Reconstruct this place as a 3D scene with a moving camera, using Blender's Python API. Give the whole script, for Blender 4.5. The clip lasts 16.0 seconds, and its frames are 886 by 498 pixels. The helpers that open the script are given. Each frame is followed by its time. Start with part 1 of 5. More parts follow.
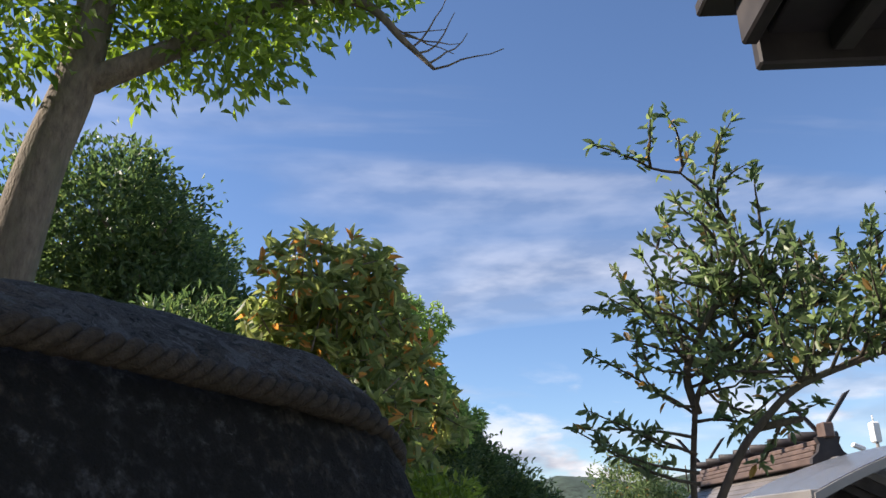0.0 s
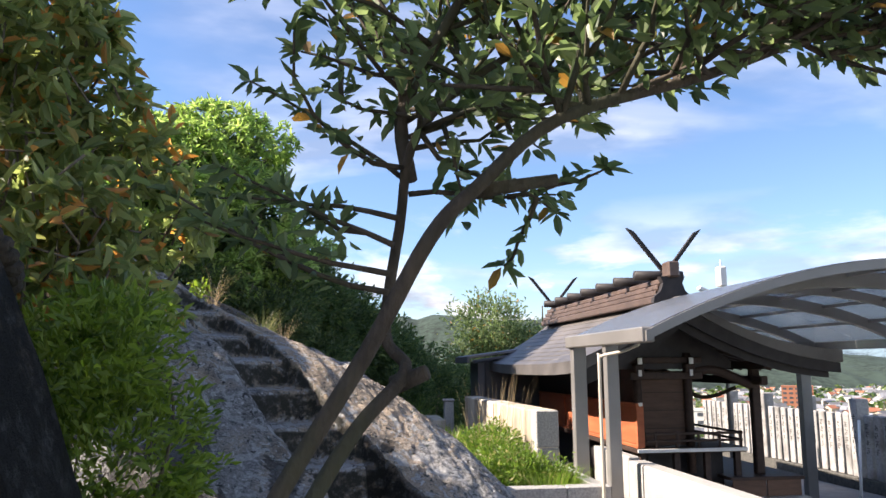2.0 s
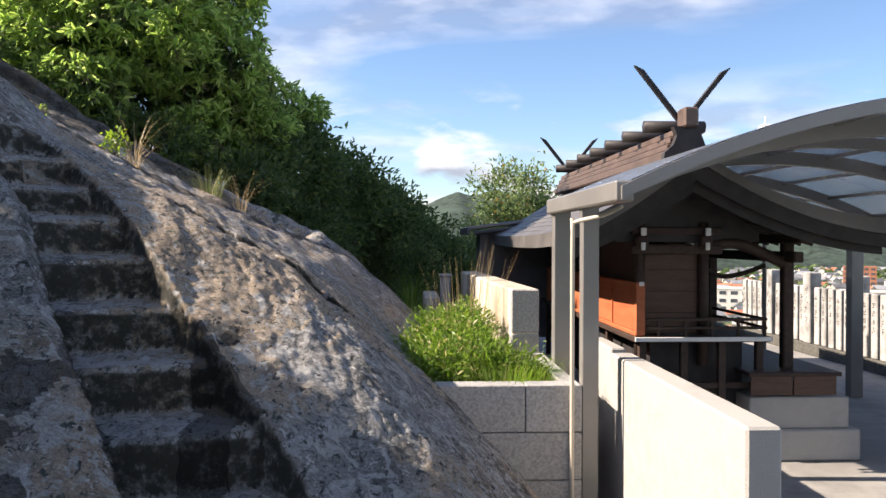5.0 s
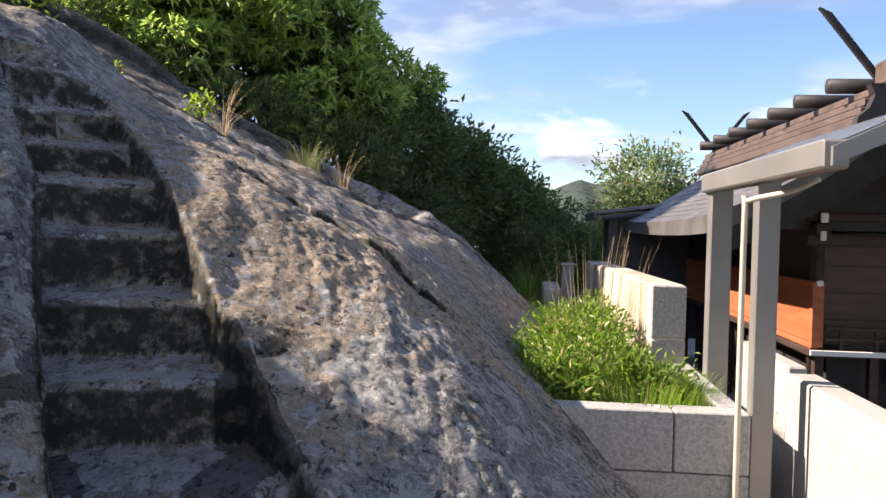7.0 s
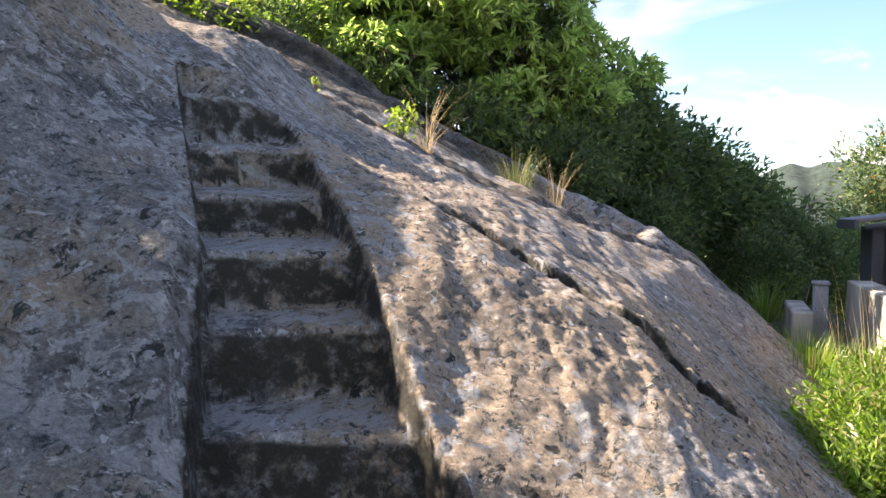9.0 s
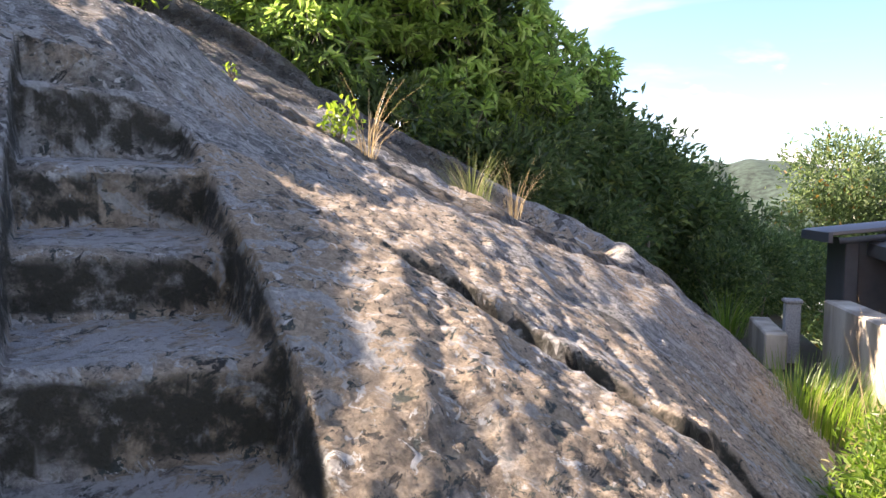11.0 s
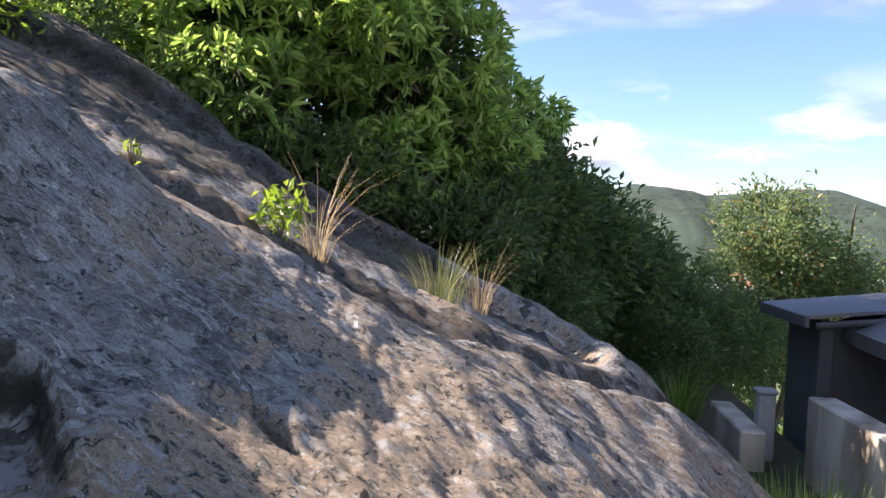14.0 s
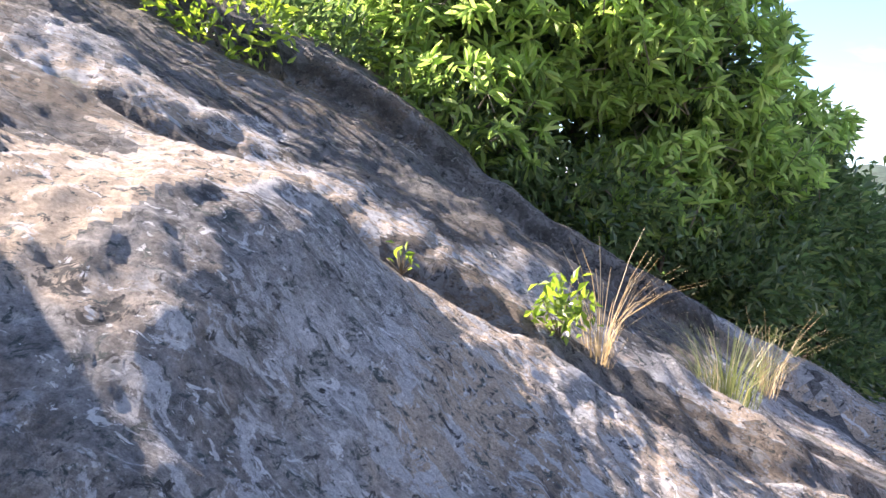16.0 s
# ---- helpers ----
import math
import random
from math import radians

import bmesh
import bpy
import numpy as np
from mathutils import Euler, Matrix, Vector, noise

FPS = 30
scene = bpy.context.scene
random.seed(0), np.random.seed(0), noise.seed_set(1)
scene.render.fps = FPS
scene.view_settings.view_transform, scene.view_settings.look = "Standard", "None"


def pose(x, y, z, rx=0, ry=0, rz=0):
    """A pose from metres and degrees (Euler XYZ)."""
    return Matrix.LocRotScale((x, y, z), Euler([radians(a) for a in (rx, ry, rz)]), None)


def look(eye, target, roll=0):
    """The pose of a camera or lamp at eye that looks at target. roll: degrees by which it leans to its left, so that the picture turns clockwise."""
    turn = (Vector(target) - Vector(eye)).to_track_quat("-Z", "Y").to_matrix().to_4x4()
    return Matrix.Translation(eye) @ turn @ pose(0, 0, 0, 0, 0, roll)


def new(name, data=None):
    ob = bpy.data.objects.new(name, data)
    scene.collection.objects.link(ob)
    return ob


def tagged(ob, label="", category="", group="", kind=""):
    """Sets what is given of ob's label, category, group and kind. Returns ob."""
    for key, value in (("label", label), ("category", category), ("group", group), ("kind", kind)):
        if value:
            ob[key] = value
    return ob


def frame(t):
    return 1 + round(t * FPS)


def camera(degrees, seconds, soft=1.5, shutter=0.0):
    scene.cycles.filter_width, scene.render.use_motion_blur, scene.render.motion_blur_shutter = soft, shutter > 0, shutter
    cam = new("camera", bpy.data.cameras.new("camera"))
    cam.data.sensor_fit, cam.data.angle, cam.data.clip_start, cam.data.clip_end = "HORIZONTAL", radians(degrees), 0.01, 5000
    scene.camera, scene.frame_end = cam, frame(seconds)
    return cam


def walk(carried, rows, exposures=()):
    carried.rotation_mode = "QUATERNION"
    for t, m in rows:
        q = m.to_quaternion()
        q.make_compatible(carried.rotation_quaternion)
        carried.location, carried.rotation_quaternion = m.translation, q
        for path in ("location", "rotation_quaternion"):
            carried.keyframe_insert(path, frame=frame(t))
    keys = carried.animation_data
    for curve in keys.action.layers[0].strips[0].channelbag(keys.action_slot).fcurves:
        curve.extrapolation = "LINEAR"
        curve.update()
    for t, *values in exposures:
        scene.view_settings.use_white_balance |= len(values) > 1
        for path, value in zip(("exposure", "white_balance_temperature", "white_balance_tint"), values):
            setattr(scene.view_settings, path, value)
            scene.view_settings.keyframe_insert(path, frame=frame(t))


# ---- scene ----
cam = camera(57.5, 16.0)

PATH = [
    (0, (0.426, 1.490, 1.411), (0.386, 3.375, 2.077), -1.7),
    (0.5, (0.677, 1.673, 1.464), (0.653, 3.611, 1.961), -0.2),
    (1, (0.751, 1.947, 1.429), (0.789, 3.906, 1.834), 0.0),
    (1.5, (0.824, 2.246, 1.414), (0.965, 4.213, 1.750), -0.7),
    (2, (0.997, 2.527, 1.406), (1.229, 4.492, 1.690), -0.6),
    (2.5, (1.138, 2.716, 1.381), (1.533, 4.663, 1.612), 0.5),
    (3, (1.281, 2.936, 1.368), (1.828, 4.855, 1.503), -0.0),
    (3.5, (1.515, 3.147, 1.346), (2.073, 5.067, 1.398), 0.2),
    (4, (1.671, 3.429, 1.333), (2.197, 5.359, 1.331), 0.6),
    (4.5, (1.792, 3.637, 1.342), (2.160, 5.603, 1.320), -0.1),
    (5, (1.965, 3.918, 1.344), (2.059, 5.915, 1.324), 0.1),
    (5.2, (2.006, 3.988, 1.334), (2.025, 5.988, 1.315), 0.3),
    (7.3, (1.975, 5.144, 1.307), (1.701, 7.123, 1.230), 1.3),
    (7.5, (1.972, 5.242, 1.315), (1.626, 7.211, 1.219), 1.2),
    (8, (1.923, 5.411, 1.393), (1.370, 7.331, 1.289), 0.9),
    (8.5, (1.745, 5.636, 1.449), (1.096, 7.526, 1.361), 0.8),
    (8.7, (1.687, 5.702, 1.493), (1.020, 7.586, 1.409), 0.5),
    (10.8, (1.248, 6.578, 1.688), (0.705, 8.498, 1.565), 0.4),
    (11, (1.204, 6.671, 1.704), (0.706, 8.605, 1.600), 1.0),
    (11.5, (1.036, 6.947, 1.751), (0.675, 8.913, 1.683), 2.2),
    (12, (0.934, 7.127, 1.832), (0.701, 9.112, 1.778), 2.1),
    (12.5, (0.879, 7.329, 1.926), (0.684, 9.319, 1.882), 1.7),
    (13, (0.775, 7.468, 1.956), (0.552, 9.454, 1.902), 1.6),
    (13.5, (0.629, 7.594, 2.103), (0.399, 9.580, 2.028), 2.3),
    (14, (0.566, 7.712, 2.151), (0.323, 9.697, 2.095), 2.6),
    (14.5, (0.488, 7.882, 2.250), (0.073, 9.836, 2.159), 3.9),
    (15, (0.361, 7.994, 2.341), (-0.225, 9.901, 2.206), 4.4),
    (15.5, (0.212, 8.107, 2.527), (-0.365, 10.017, 2.389), 4.3),
    (16, (0.078, 8.261, 2.564), (-0.641, 10.121, 2.410), 4.5),
]

EXPOSURES = [(0.0, 1.05, 6500, 16), (1.0, 1.48, 6500, 17), (1.5, 1.53, 6550, 17), (3.0, 1.18, 6700, 16), (5.0, 1.35, 6850, 16), (8.0, 1.6, 7000, 19), (8.7, 2.0, 7100, 19), (11.0, 2.2, 7150, 21), (12.0, 1.8, 6950, 21),
             (13.0, 1.6, 6800, 20), (14.5, 1.8, 6700, 20), (15.0, 2.2, 6600, 21), (15.5, 2.4, 6550, 22), (16.0, 2.5, 6550, 23)]
walk(cam, [(t, look(e, g, r)) for t, e, g, r in PATH], EXPOSURES)

# ---- light ----
SUN_AZ, SUN_EL = 87.0, 36.0   # degrees to the left of +y, and above the horizon
sun_dir = Vector((-math.sin(radians(SUN_AZ)) * math.cos(radians(SUN_EL)),
                  math.cos(radians(SUN_AZ)) * math.cos(radians(SUN_EL)), math.sin(radians(SUN_EL))))
sun = new("sun", bpy.data.lights.new("sun", "SUN"))
sun.data.energy, sun.data.angle, sun.data.color = 5.0, radians(0.55), (1.0, 0.90, 0.76)
sun.matrix_world = look(sun_dir * 50, (0, 0, 0))

world = bpy.data.worlds.new("sky")
scene.world = world
world.use_nodes = True
wn, wl = world.node_tree.nodes, world.node_tree.links
wn.clear()


def wnode(kind, **props):
    n = wn.new(kind)
    for key, value in props.items():
        n.inputs[key].default_value = value
    return n


sky = wn.new("ShaderNodeTexSky")
sky.sky_type, sky.sun_disc = "NISHITA", False
sky.sun_elevation, sky.sun_rotation = radians(SUN_EL), radians(-SUN_AZ)
sky.air_density, sky.dust_density, sky.ozone_density = 1.0, 0.2, 5.5
coord = wn.new("ShaderNodeTexCoord")
sep = wn.new("ShaderNodeSeparateXYZ")
wl.new(coord.outputs["Generated"], sep.inputs[0])
# clouds lie on a flat sheet overhead: the view direction divided by its height
lift = wn.new("ShaderNodeMath"); lift.operation = "ADD"; lift.inputs[1].default_value = 0.13
wl.new(sep.outputs["Z"], lift.inputs[0])
flat = wn.new("ShaderNodeVectorMath"); flat.operation = "DIVIDE"
comb = wn.new("ShaderNodeCombineXYZ")
for k in "XYZ":
    wl.new(lift.outputs[0], comb.inputs[k])
wl.new(coord.outputs["Generated"], flat.inputs[0]); wl.new(comb.outputs[0], flat.inputs[1])
stretch = wn.new("ShaderNodeMapping")
stretch.inputs["Scale"].default_value = (0.55, 1.0, 0.6)
stretch.inputs["Rotation"].default_value = (0, 0, radians(-25))
stretch.inputs["Location"].default_value = (3.1, 1.4, 0.0)
wl.new(flat.outputs[0], stretch.inputs[0])
veil = wnode("ShaderNodeTexNoise", Scale=0.85, Detail=6.0, Roughness=0.5, Distortion=0.7)
wl.new(stretch.outputs[0], veil.inputs["Vector"])
veil_ramp = wn.new("ShaderNodeValToRGB")
veil_ramp.color_ramp.elements[0].position, veil_ramp.color_ramp.elements[1].position = 0.45, 0.70
wl.new(veil.outputs["Fac"], veil_ramp.inputs[0])
puff_map = wn.new("ShaderNodeMapping")
puff_map.inputs["Scale"].default_value = (1.0, 1.0, 3.2)
puff_map.inputs["Location"].default_value = (0.35, 0.2, 0.1)
wl.new(coord.outputs["Generated"], puff_map.inputs[0])
puff = wnode("ShaderNodeTexNoise", Scale=4.6, Detail=8.0, Roughness=0.56, Distortion=0.2)
wl.new(puff_map.outputs[0], puff.inputs["Vector"])
puff_ramp = wn.new("ShaderNodeValToRGB")
puff_ramp.color_ramp.elements[0].position, puff_ramp.color_ramp.elements[1].position = 0.49, 0.57
wl.new(puff.outputs["Fac"], puff_ramp.inputs[0])
low = wn.new("ShaderNodeMapRange")      # heaped clouds keep near the horizon
low.inputs["From Min"].default_value, low.inputs["From Max"].default_value = 0.20, 0.07
wl.new(sep.outputs["Z"], low.inputs[0])
puff_low = wn.new("ShaderNodeMath"); puff_low.operation = "MULTIPLY"
wl.new(puff_ramp.outputs[0], puff_low.inputs[0]); wl.new(low.outputs[0], puff_low.inputs[1])
veil_soft = wn.new("ShaderNodeMath"); veil_soft.operation = "MULTIPLY"; veil_soft.inputs[1].default_value = 0.75
wl.new(veil_ramp.outputs[0], veil_soft.inputs[0])
cover = wn.new("ShaderNodeMath"); cover.operation = "MAXIMUM"
wl.new(puff_low.outputs[0], cover.inputs[0]); wl.new(veil_soft.outputs[0], cover.inputs[1])
shade = wnode("ShaderNodeTexNoise", Scale=9.0, Detail=5.0)
wl.new(puff_map.outputs[0], shade.inputs["Vector"])
cloud_col = wn.new("ShaderNodeValToRGB")
cloud_col.color_ramp.elements[0].position, cloud_col.color_ramp.elements[0].color = 0.40, (2.5, 2.75, 3.3, 1)
cloud_col.color_ramp.elements[1].position, cloud_col.color_ramp.elements[1].color = 0.60, (6.4, 6.4, 6.45, 1)
wl.new(shade.outputs["Fac"], cloud_col.inputs[0])
sky_mix = wn.new("ShaderNodeMix"); sky_mix.data_type = "RGBA"
wl.new(cover.outputs[0], sky_mix.inputs["Factor"])
wl.new(sky.outputs[0], sky_mix.inputs["A"]); wl.new(cloud_col.outputs[0], sky_mix.inputs["B"])
bg = wnode("ShaderNodeBackground", Strength=0.082)
wl.new(sky_mix.outputs["Result"], bg.inputs[0])
wout = wn.new("ShaderNodeOutputWorld")
wl.new(bg.outputs[0], wout.inputs[0])


# ---- materials ----
def material(name, stops, scale=4.0, detail=8.0, rough=0.8, bump=0.0, bump_scale=40.0, metal=0.0, second=None, second_scale=0.7,
             stretch=(1, 1, 1), vary=0.0, spec=0.3, gloss_var=0.1, local=False):
    """A surface whose colour runs over stops [(position, rgb)] of a fine noise, stained by a broader noise with the colour second."""
    m = bpy.data.materials.new(name)
    m.use_nodes = True
    n, l = m.node_tree.nodes, m.node_tree.links
    b = n["Principled BSDF"]
    b.inputs["Metallic"].default_value = metal
    b.inputs["Specular IOR Level"].default_value = spec
    if local:
        src = n.new("ShaderNodeTexCoord").outputs["Object"]
    else:
        src = n.new("ShaderNodeNewGeometry").outputs["Position"]
    mp = n.new("ShaderNodeMapping")
    mp.inputs["Scale"].default_value = stretch
    l.new(src, mp.inputs[0])
    tex = n.new("ShaderNodeTexNoise")
    tex.inputs["Scale"].default_value, tex.inputs["Detail"].default_value, tex.inputs["Roughness"].default_value = scale, detail, 0.62
    l.new(mp.outputs[0], tex.inputs["Vector"])
    ramp = n.new("ShaderNodeValToRGB")
    els = ramp.color_ramp.elements
    while len(els) < len(stops):
        els.new(0.5)
    for e, (p, c) in zip(els, stops):
        e.position, e.color = p, (*c, 1)
    l.new(tex.outputs["Fac"], ramp.inputs[0])
    out = ramp.outputs[0]
    if second:
        big = n.new("ShaderNodeTexNoise")
        big.inputs["Scale"].default_value, big.inputs["Detail"].default_value = second_scale, 6.0
        l.new(mp.outputs[0], big.inputs["Vector"])
        r2 = n.new("ShaderNodeValToRGB")
        r2.color_ramp.elements[0].position, r2.color_ramp.elements[1].position = 0.46, 0.66
        l.new(big.outputs["Fac"], r2.inputs[0])
        mx = n.new("ShaderNodeMix"); mx.data_type = "RGBA"; mx.blend_type = "MIX"
        l.new(r2.outputs[0], mx.inputs["Factor"]); l.new(out, mx.inputs["A"])
        mx.inputs["B"].default_value = (*second, 1)
        out = mx.outputs["Result"]
    if vary:
        info = n.new("ShaderNodeObjectInfo")
        hsv = n.new("ShaderNodeHueSaturation")
        rng = n.new("ShaderNodeMapRange")
        rng.inputs["To Min"].default_value, rng.inputs["To Max"].default_value = 1 - vary, 1 + vary
        l.new(info.outputs["Random"], rng.inputs[0]); l.new(rng.outputs[0], hsv.inputs["Value"]); l.new(out, hsv.inputs["Color"])
        out = hsv.outputs[0]
    l.new(out, b.inputs["Base Color"])
    rr = n.new("ShaderNodeMapRange")
    rr.inputs["To Min"].default_value, rr.inputs["To Max"].default_value = max(0, rough - gloss_var), min(1, rough + gloss_var)
    l.new(tex.outputs["Fac"], rr.inputs[0]); l.new(rr.outputs[0], b.inputs["Roughness"])
    if bump:
        bt = n.new("ShaderNodeTexNoise")
        bt.inputs["Scale"].default_value, bt.inputs["Detail"].default_value = bump_scale, 6.0
        l.new(mp.outputs[0], bt.inputs["Vector"])
        bp = n.new("ShaderNodeBump")
        bp.inputs["Strength"].default_value, bp.inputs["Distance"].default_value = bump, 0.02
        l.new(bt.outputs["Fac"], bp.inputs["Height"]); l.new(bp.outputs[0], b.inputs["Normal"])
    return m


def leaf_material(name, dark, light, odd=None, odd_share=0.1, through_light=0.35):
    """Foliage: a colour for each leaf between dark and light, some of them odd, and light shining through."""
    m = bpy.data.materials.new(name)
    m.use_nodes = True
    n, l = m.node_tree.nodes, m.node_tree.links
    b, out = n["Principled BSDF"], n["Material Output"]
    geo = n.new("ShaderNodeNewGeometry")
    ramp = n.new("ShaderNodeValToRGB")
    els = ramp.color_ramp.elements
    els[0].color, els[1].color = (*dark, 1), (*light, 1)
    els[1].position = 1.0 - (odd_share if odd else 0.0)
    if odd:
        e = els.new(min(0.999, 1.0 - odd_share + 0.01)); e.color = (*odd, 1)
    l.new(geo.outputs["Random Per Island"], ramp.inputs[0])
    l.new(ramp.outputs[0], b.inputs["Base Color"])
    b.inputs["Roughness"].default_value, b.inputs["Specular IOR Level"].default_value = 0.42, 0.45
    tr = n.new("ShaderNodeBsdfTranslucent")
    hs = n.new("ShaderNodeHueSaturation")
    hs.inputs["Value"].default_value, hs.inputs["Saturation"].default_value = 2.1, 1.15
    l.new(ramp.outputs[0], hs.inputs["Color"]); l.new(hs.outputs[0], tr.inputs[0])
    mix = n.new("ShaderNodeMixShader")
    mix.inputs[0].default_value = through_light
    l.new(b.outputs[0], mix.inputs[1]); l.new(tr.outputs[0], mix.inputs[2]); l.new(mix.outputs[0], out.inputs[0])
    return m


def rock_material(name, tone=1.0, bare=0.0):
    """Weathered granite: mottled grey, blackish lichen, pale crusts and bare tan stone."""
    m = bpy.data.materials.new(name)
    m.use_nodes = True
    n, l = m.node_tree.nodes, m.node_tree.links
    b = n["Principled BSDF"]
    b.inputs["Specular IOR Level"].default_value = 0.25
    pos = n.new("ShaderNodeNewGeometry").outputs["Position"]

    def noise_tex(scale, detail=8.0, rough=0.6, dist=0.0, sc=(1, 1, 1)):
        mp = n.new("ShaderNodeMapping"); mp.inputs["Scale"].default_value = sc
        l.new(pos, mp.inputs[0])
        t = n.new("ShaderNodeTexNoise")
        t.inputs["Scale"].default_value, t.inputs["Detail"].default_value = scale, detail
        t.inputs["Roughness"].default_value, t.inputs["Distortion"].default_value = rough, dist
        l.new(mp.outputs[0], t.inputs["Vector"])
        return t.outputs["Fac"]

    def ramp(fac, a, c):
        r = n.new("ShaderNodeMapRange"); r.interpolation_type = "SMOOTHSTEP"
        r.inputs["From Min"].default_value, r.inputs["From Max"].default_value = a, c
        l.new(fac, r.inputs[0])
        return r.outputs[0]

    def mixed(fac, a, c):
        x = n.new("ShaderNodeMix"); x.data_type = "RGBA"
        l.new(fac, x.inputs["Factor"])
        for sock, v in (("A", a), ("B", c)):
            if isinstance(v, tuple):
                x.inputs[sock].default_value = (*v, 1)
            else:
                l.new(v, x.inputs[sock])
        return x.outputs["Result"]

    grain = noise_tex(70, 6, 0.75)
    fleck = noise_tex(26, 8, 0.72, 0.6)
    base = mixed(ramp(grain, 0.32, 0.68), (0.17 * tone, 0.17 * tone, 0.172 * tone), (0.40 * tone, 0.395 * tone, 0.385 * tone))
    tan = mixed(ramp(noise_tex(1.1, 7, 0.62, 0.6), 0.44 - bare, 0.60 - bare), base, mixed(ramp(grain, 0.3, 0.7), (0.30 * tone, 0.237 * tone, 0.178 * tone), (0.57 * tone, 0.468 * tone, 0.36 * tone)))
    # thin black lichen in soft drifts, broken up by the grain
    drift = n.new("ShaderNodeMath"); drift.operation = "MULTIPLY"
    l.new(ramp(noise_tex(2.6, 9, 0.7, 0.5, (1.0, 0.6, 1.0)), 0.46 + 0.4 * bare, 0.66 + 0.4 * bare), drift.inputs[0]); l.new(ramp(fleck, 0.30, 0.62), drift.inputs[1])
    dark = mixed(drift.outputs[0], tan, (0.060 * tone, 0.058 * tone, 0.058 * tone))
    dark = mixed(ramp(noise_tex(30, 8, 0.74, 0.7, (1.0, 0.7, 1.0)), 0.545, 0.60), dark, (0.065 * tone, 0.082 * tone, 0.08 * tone))
    # grey-white lichen: small rosettes in crowds, and few large bright ones
    crowd = n.new("ShaderNodeMath"); crowd.operation = "MULTIPLY"
    l.new(ramp(noise_tex(11, 9, 0.7, 0.8), 0.515 + 0.3 * bare, 0.55 + 0.3 * bare), crowd.inputs[0]); l.new(ramp(noise_tex(1.7, 5, 0.6, 0.4), 0.34, 0.52), crowd.inputs[1])
    crust = mixed(crowd.outputs[0], dark, mixed(ramp(grain, 0.3, 0.7), (0.33 * tone, 0.335 * tone, 0.34 * tone), (0.56 * tone, 0.56 * tone, 0.555 * tone)))
    pale = mixed(ramp(noise_tex(5.0, 5, 0.55, 1.2), 0.675, 0.69), crust, (0.66 * tone, 0.67 * tone, 0.67 * tone))
    spots = mixed(ramp(noise_tex(24, 7, 0.66, 1.0), 0.60, 0.63), pale, (0.60 * tone, 0.605 * tone, 0.60 * tone))
    pale = mixed(ramp(noise_tex(17, 8, 0.7, 0.6, (1.3, 0.7, 1.0)), 0.585, 0.63), spots, (0.05 * tone, 0.05 * tone, 0.05 * tone))
    moss = mixed(ramp(noise_tex(2.1, 6, 0.6, 0.3, (1, 1, 2)), 0.66, 0.78), pale, (0.15 * tone, 0.155 * tone, 0.10 * tone))
    # dark lichen clings to the steep faces, and their shade is painted in too
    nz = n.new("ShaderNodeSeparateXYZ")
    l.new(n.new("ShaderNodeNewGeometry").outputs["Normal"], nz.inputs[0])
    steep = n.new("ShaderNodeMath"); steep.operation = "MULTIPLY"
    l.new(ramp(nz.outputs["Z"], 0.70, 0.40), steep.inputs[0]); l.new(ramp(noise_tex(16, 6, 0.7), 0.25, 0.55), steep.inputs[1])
    # foot-worn flats are pale, with the skylight on the treads painted in
    worn_lit = n.new("ShaderNodeMath"); worn_lit.operation = "MULTIPLY"
    l.new(ramp(nz.outputs["Z"], 0.945, 0.99), worn_lit.inputs[0]); l.new(ramp(noise_tex(18, 8, 0.74, 0.6, (1.4, 0.6, 1)), 0.46, 0.56), worn_lit.inputs[1])
    moss = mixed(worn_lit.outputs[0], moss, (0.46 * tone, 0.46 * tone, 0.46 * tone))
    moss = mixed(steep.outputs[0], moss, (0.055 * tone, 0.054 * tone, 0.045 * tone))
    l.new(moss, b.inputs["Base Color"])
    rr = n.new("ShaderNodeMapRange")
    rr.inputs["To Min"].default_value, rr.inputs["To Max"].default_value = 0.72, 0.98
    l.new(grain, rr.inputs[0]); l.new(rr.outputs[0], b.inputs["Roughness"])
    h1 = noise_tex(34, 10, 0.72, 0.5)
    h2 = noise_tex(110, 4, 0.6)
    bp = n.new("ShaderNodeBump"); bp.inputs["Strength"].default_value, bp.inputs["Distance"].default_value = 1.0, 0.045
    l.new(h1, bp.inputs["Height"])
    bp2 = n.new("ShaderNodeBump"); bp2.inputs["Strength"].default_value, bp2.inputs["Distance"].default_value = 0.7, 0.010
    l.new(h2, bp2.inputs["Height"]); l.new(bp.outputs[0], bp2.inputs["Normal"]); l.new(bp2.outputs[0], b.inputs["Normal"])
    return m


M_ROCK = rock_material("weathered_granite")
# darker copy of the granite, for black stains and for painted shade
M_STAIN_SHADE = rock_material("stained_and_shaded_granite", 0.36)
M_BARE_LIT = rock_material("bare_tan_sunlit_granite", 1.05, 0.3)
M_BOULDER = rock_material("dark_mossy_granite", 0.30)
M_CONC = material("pale_concrete", [(0.3, (0.29, 0.285, 0.27)), (0.7, (0.42, 0.412, 0.395))], 9, bump=0.25, bump_scale=120, second=(0.40, 0.385, 0.36), rough=0.85)
M_OLD = material("stained_old_plaster", [(0.3, (0.38, 0.32, 0.24)), (0.62, (0.66, 0.60, 0.50))], 3.5, bump=0.35, bump_scale=60,
                 second=(0.27, 0.22, 0.165), second_scale=2.2, stretch=(1, 1, 0.35), rough=0.9)
M_BLOCK = material("grey_granite_block", [(0.35, (0.27, 0.27, 0.265)), (0.65, (0.47, 0.46, 0.45))], 60, bump=0.3, bump_scale=150, vary=0.06, rough=0.8)
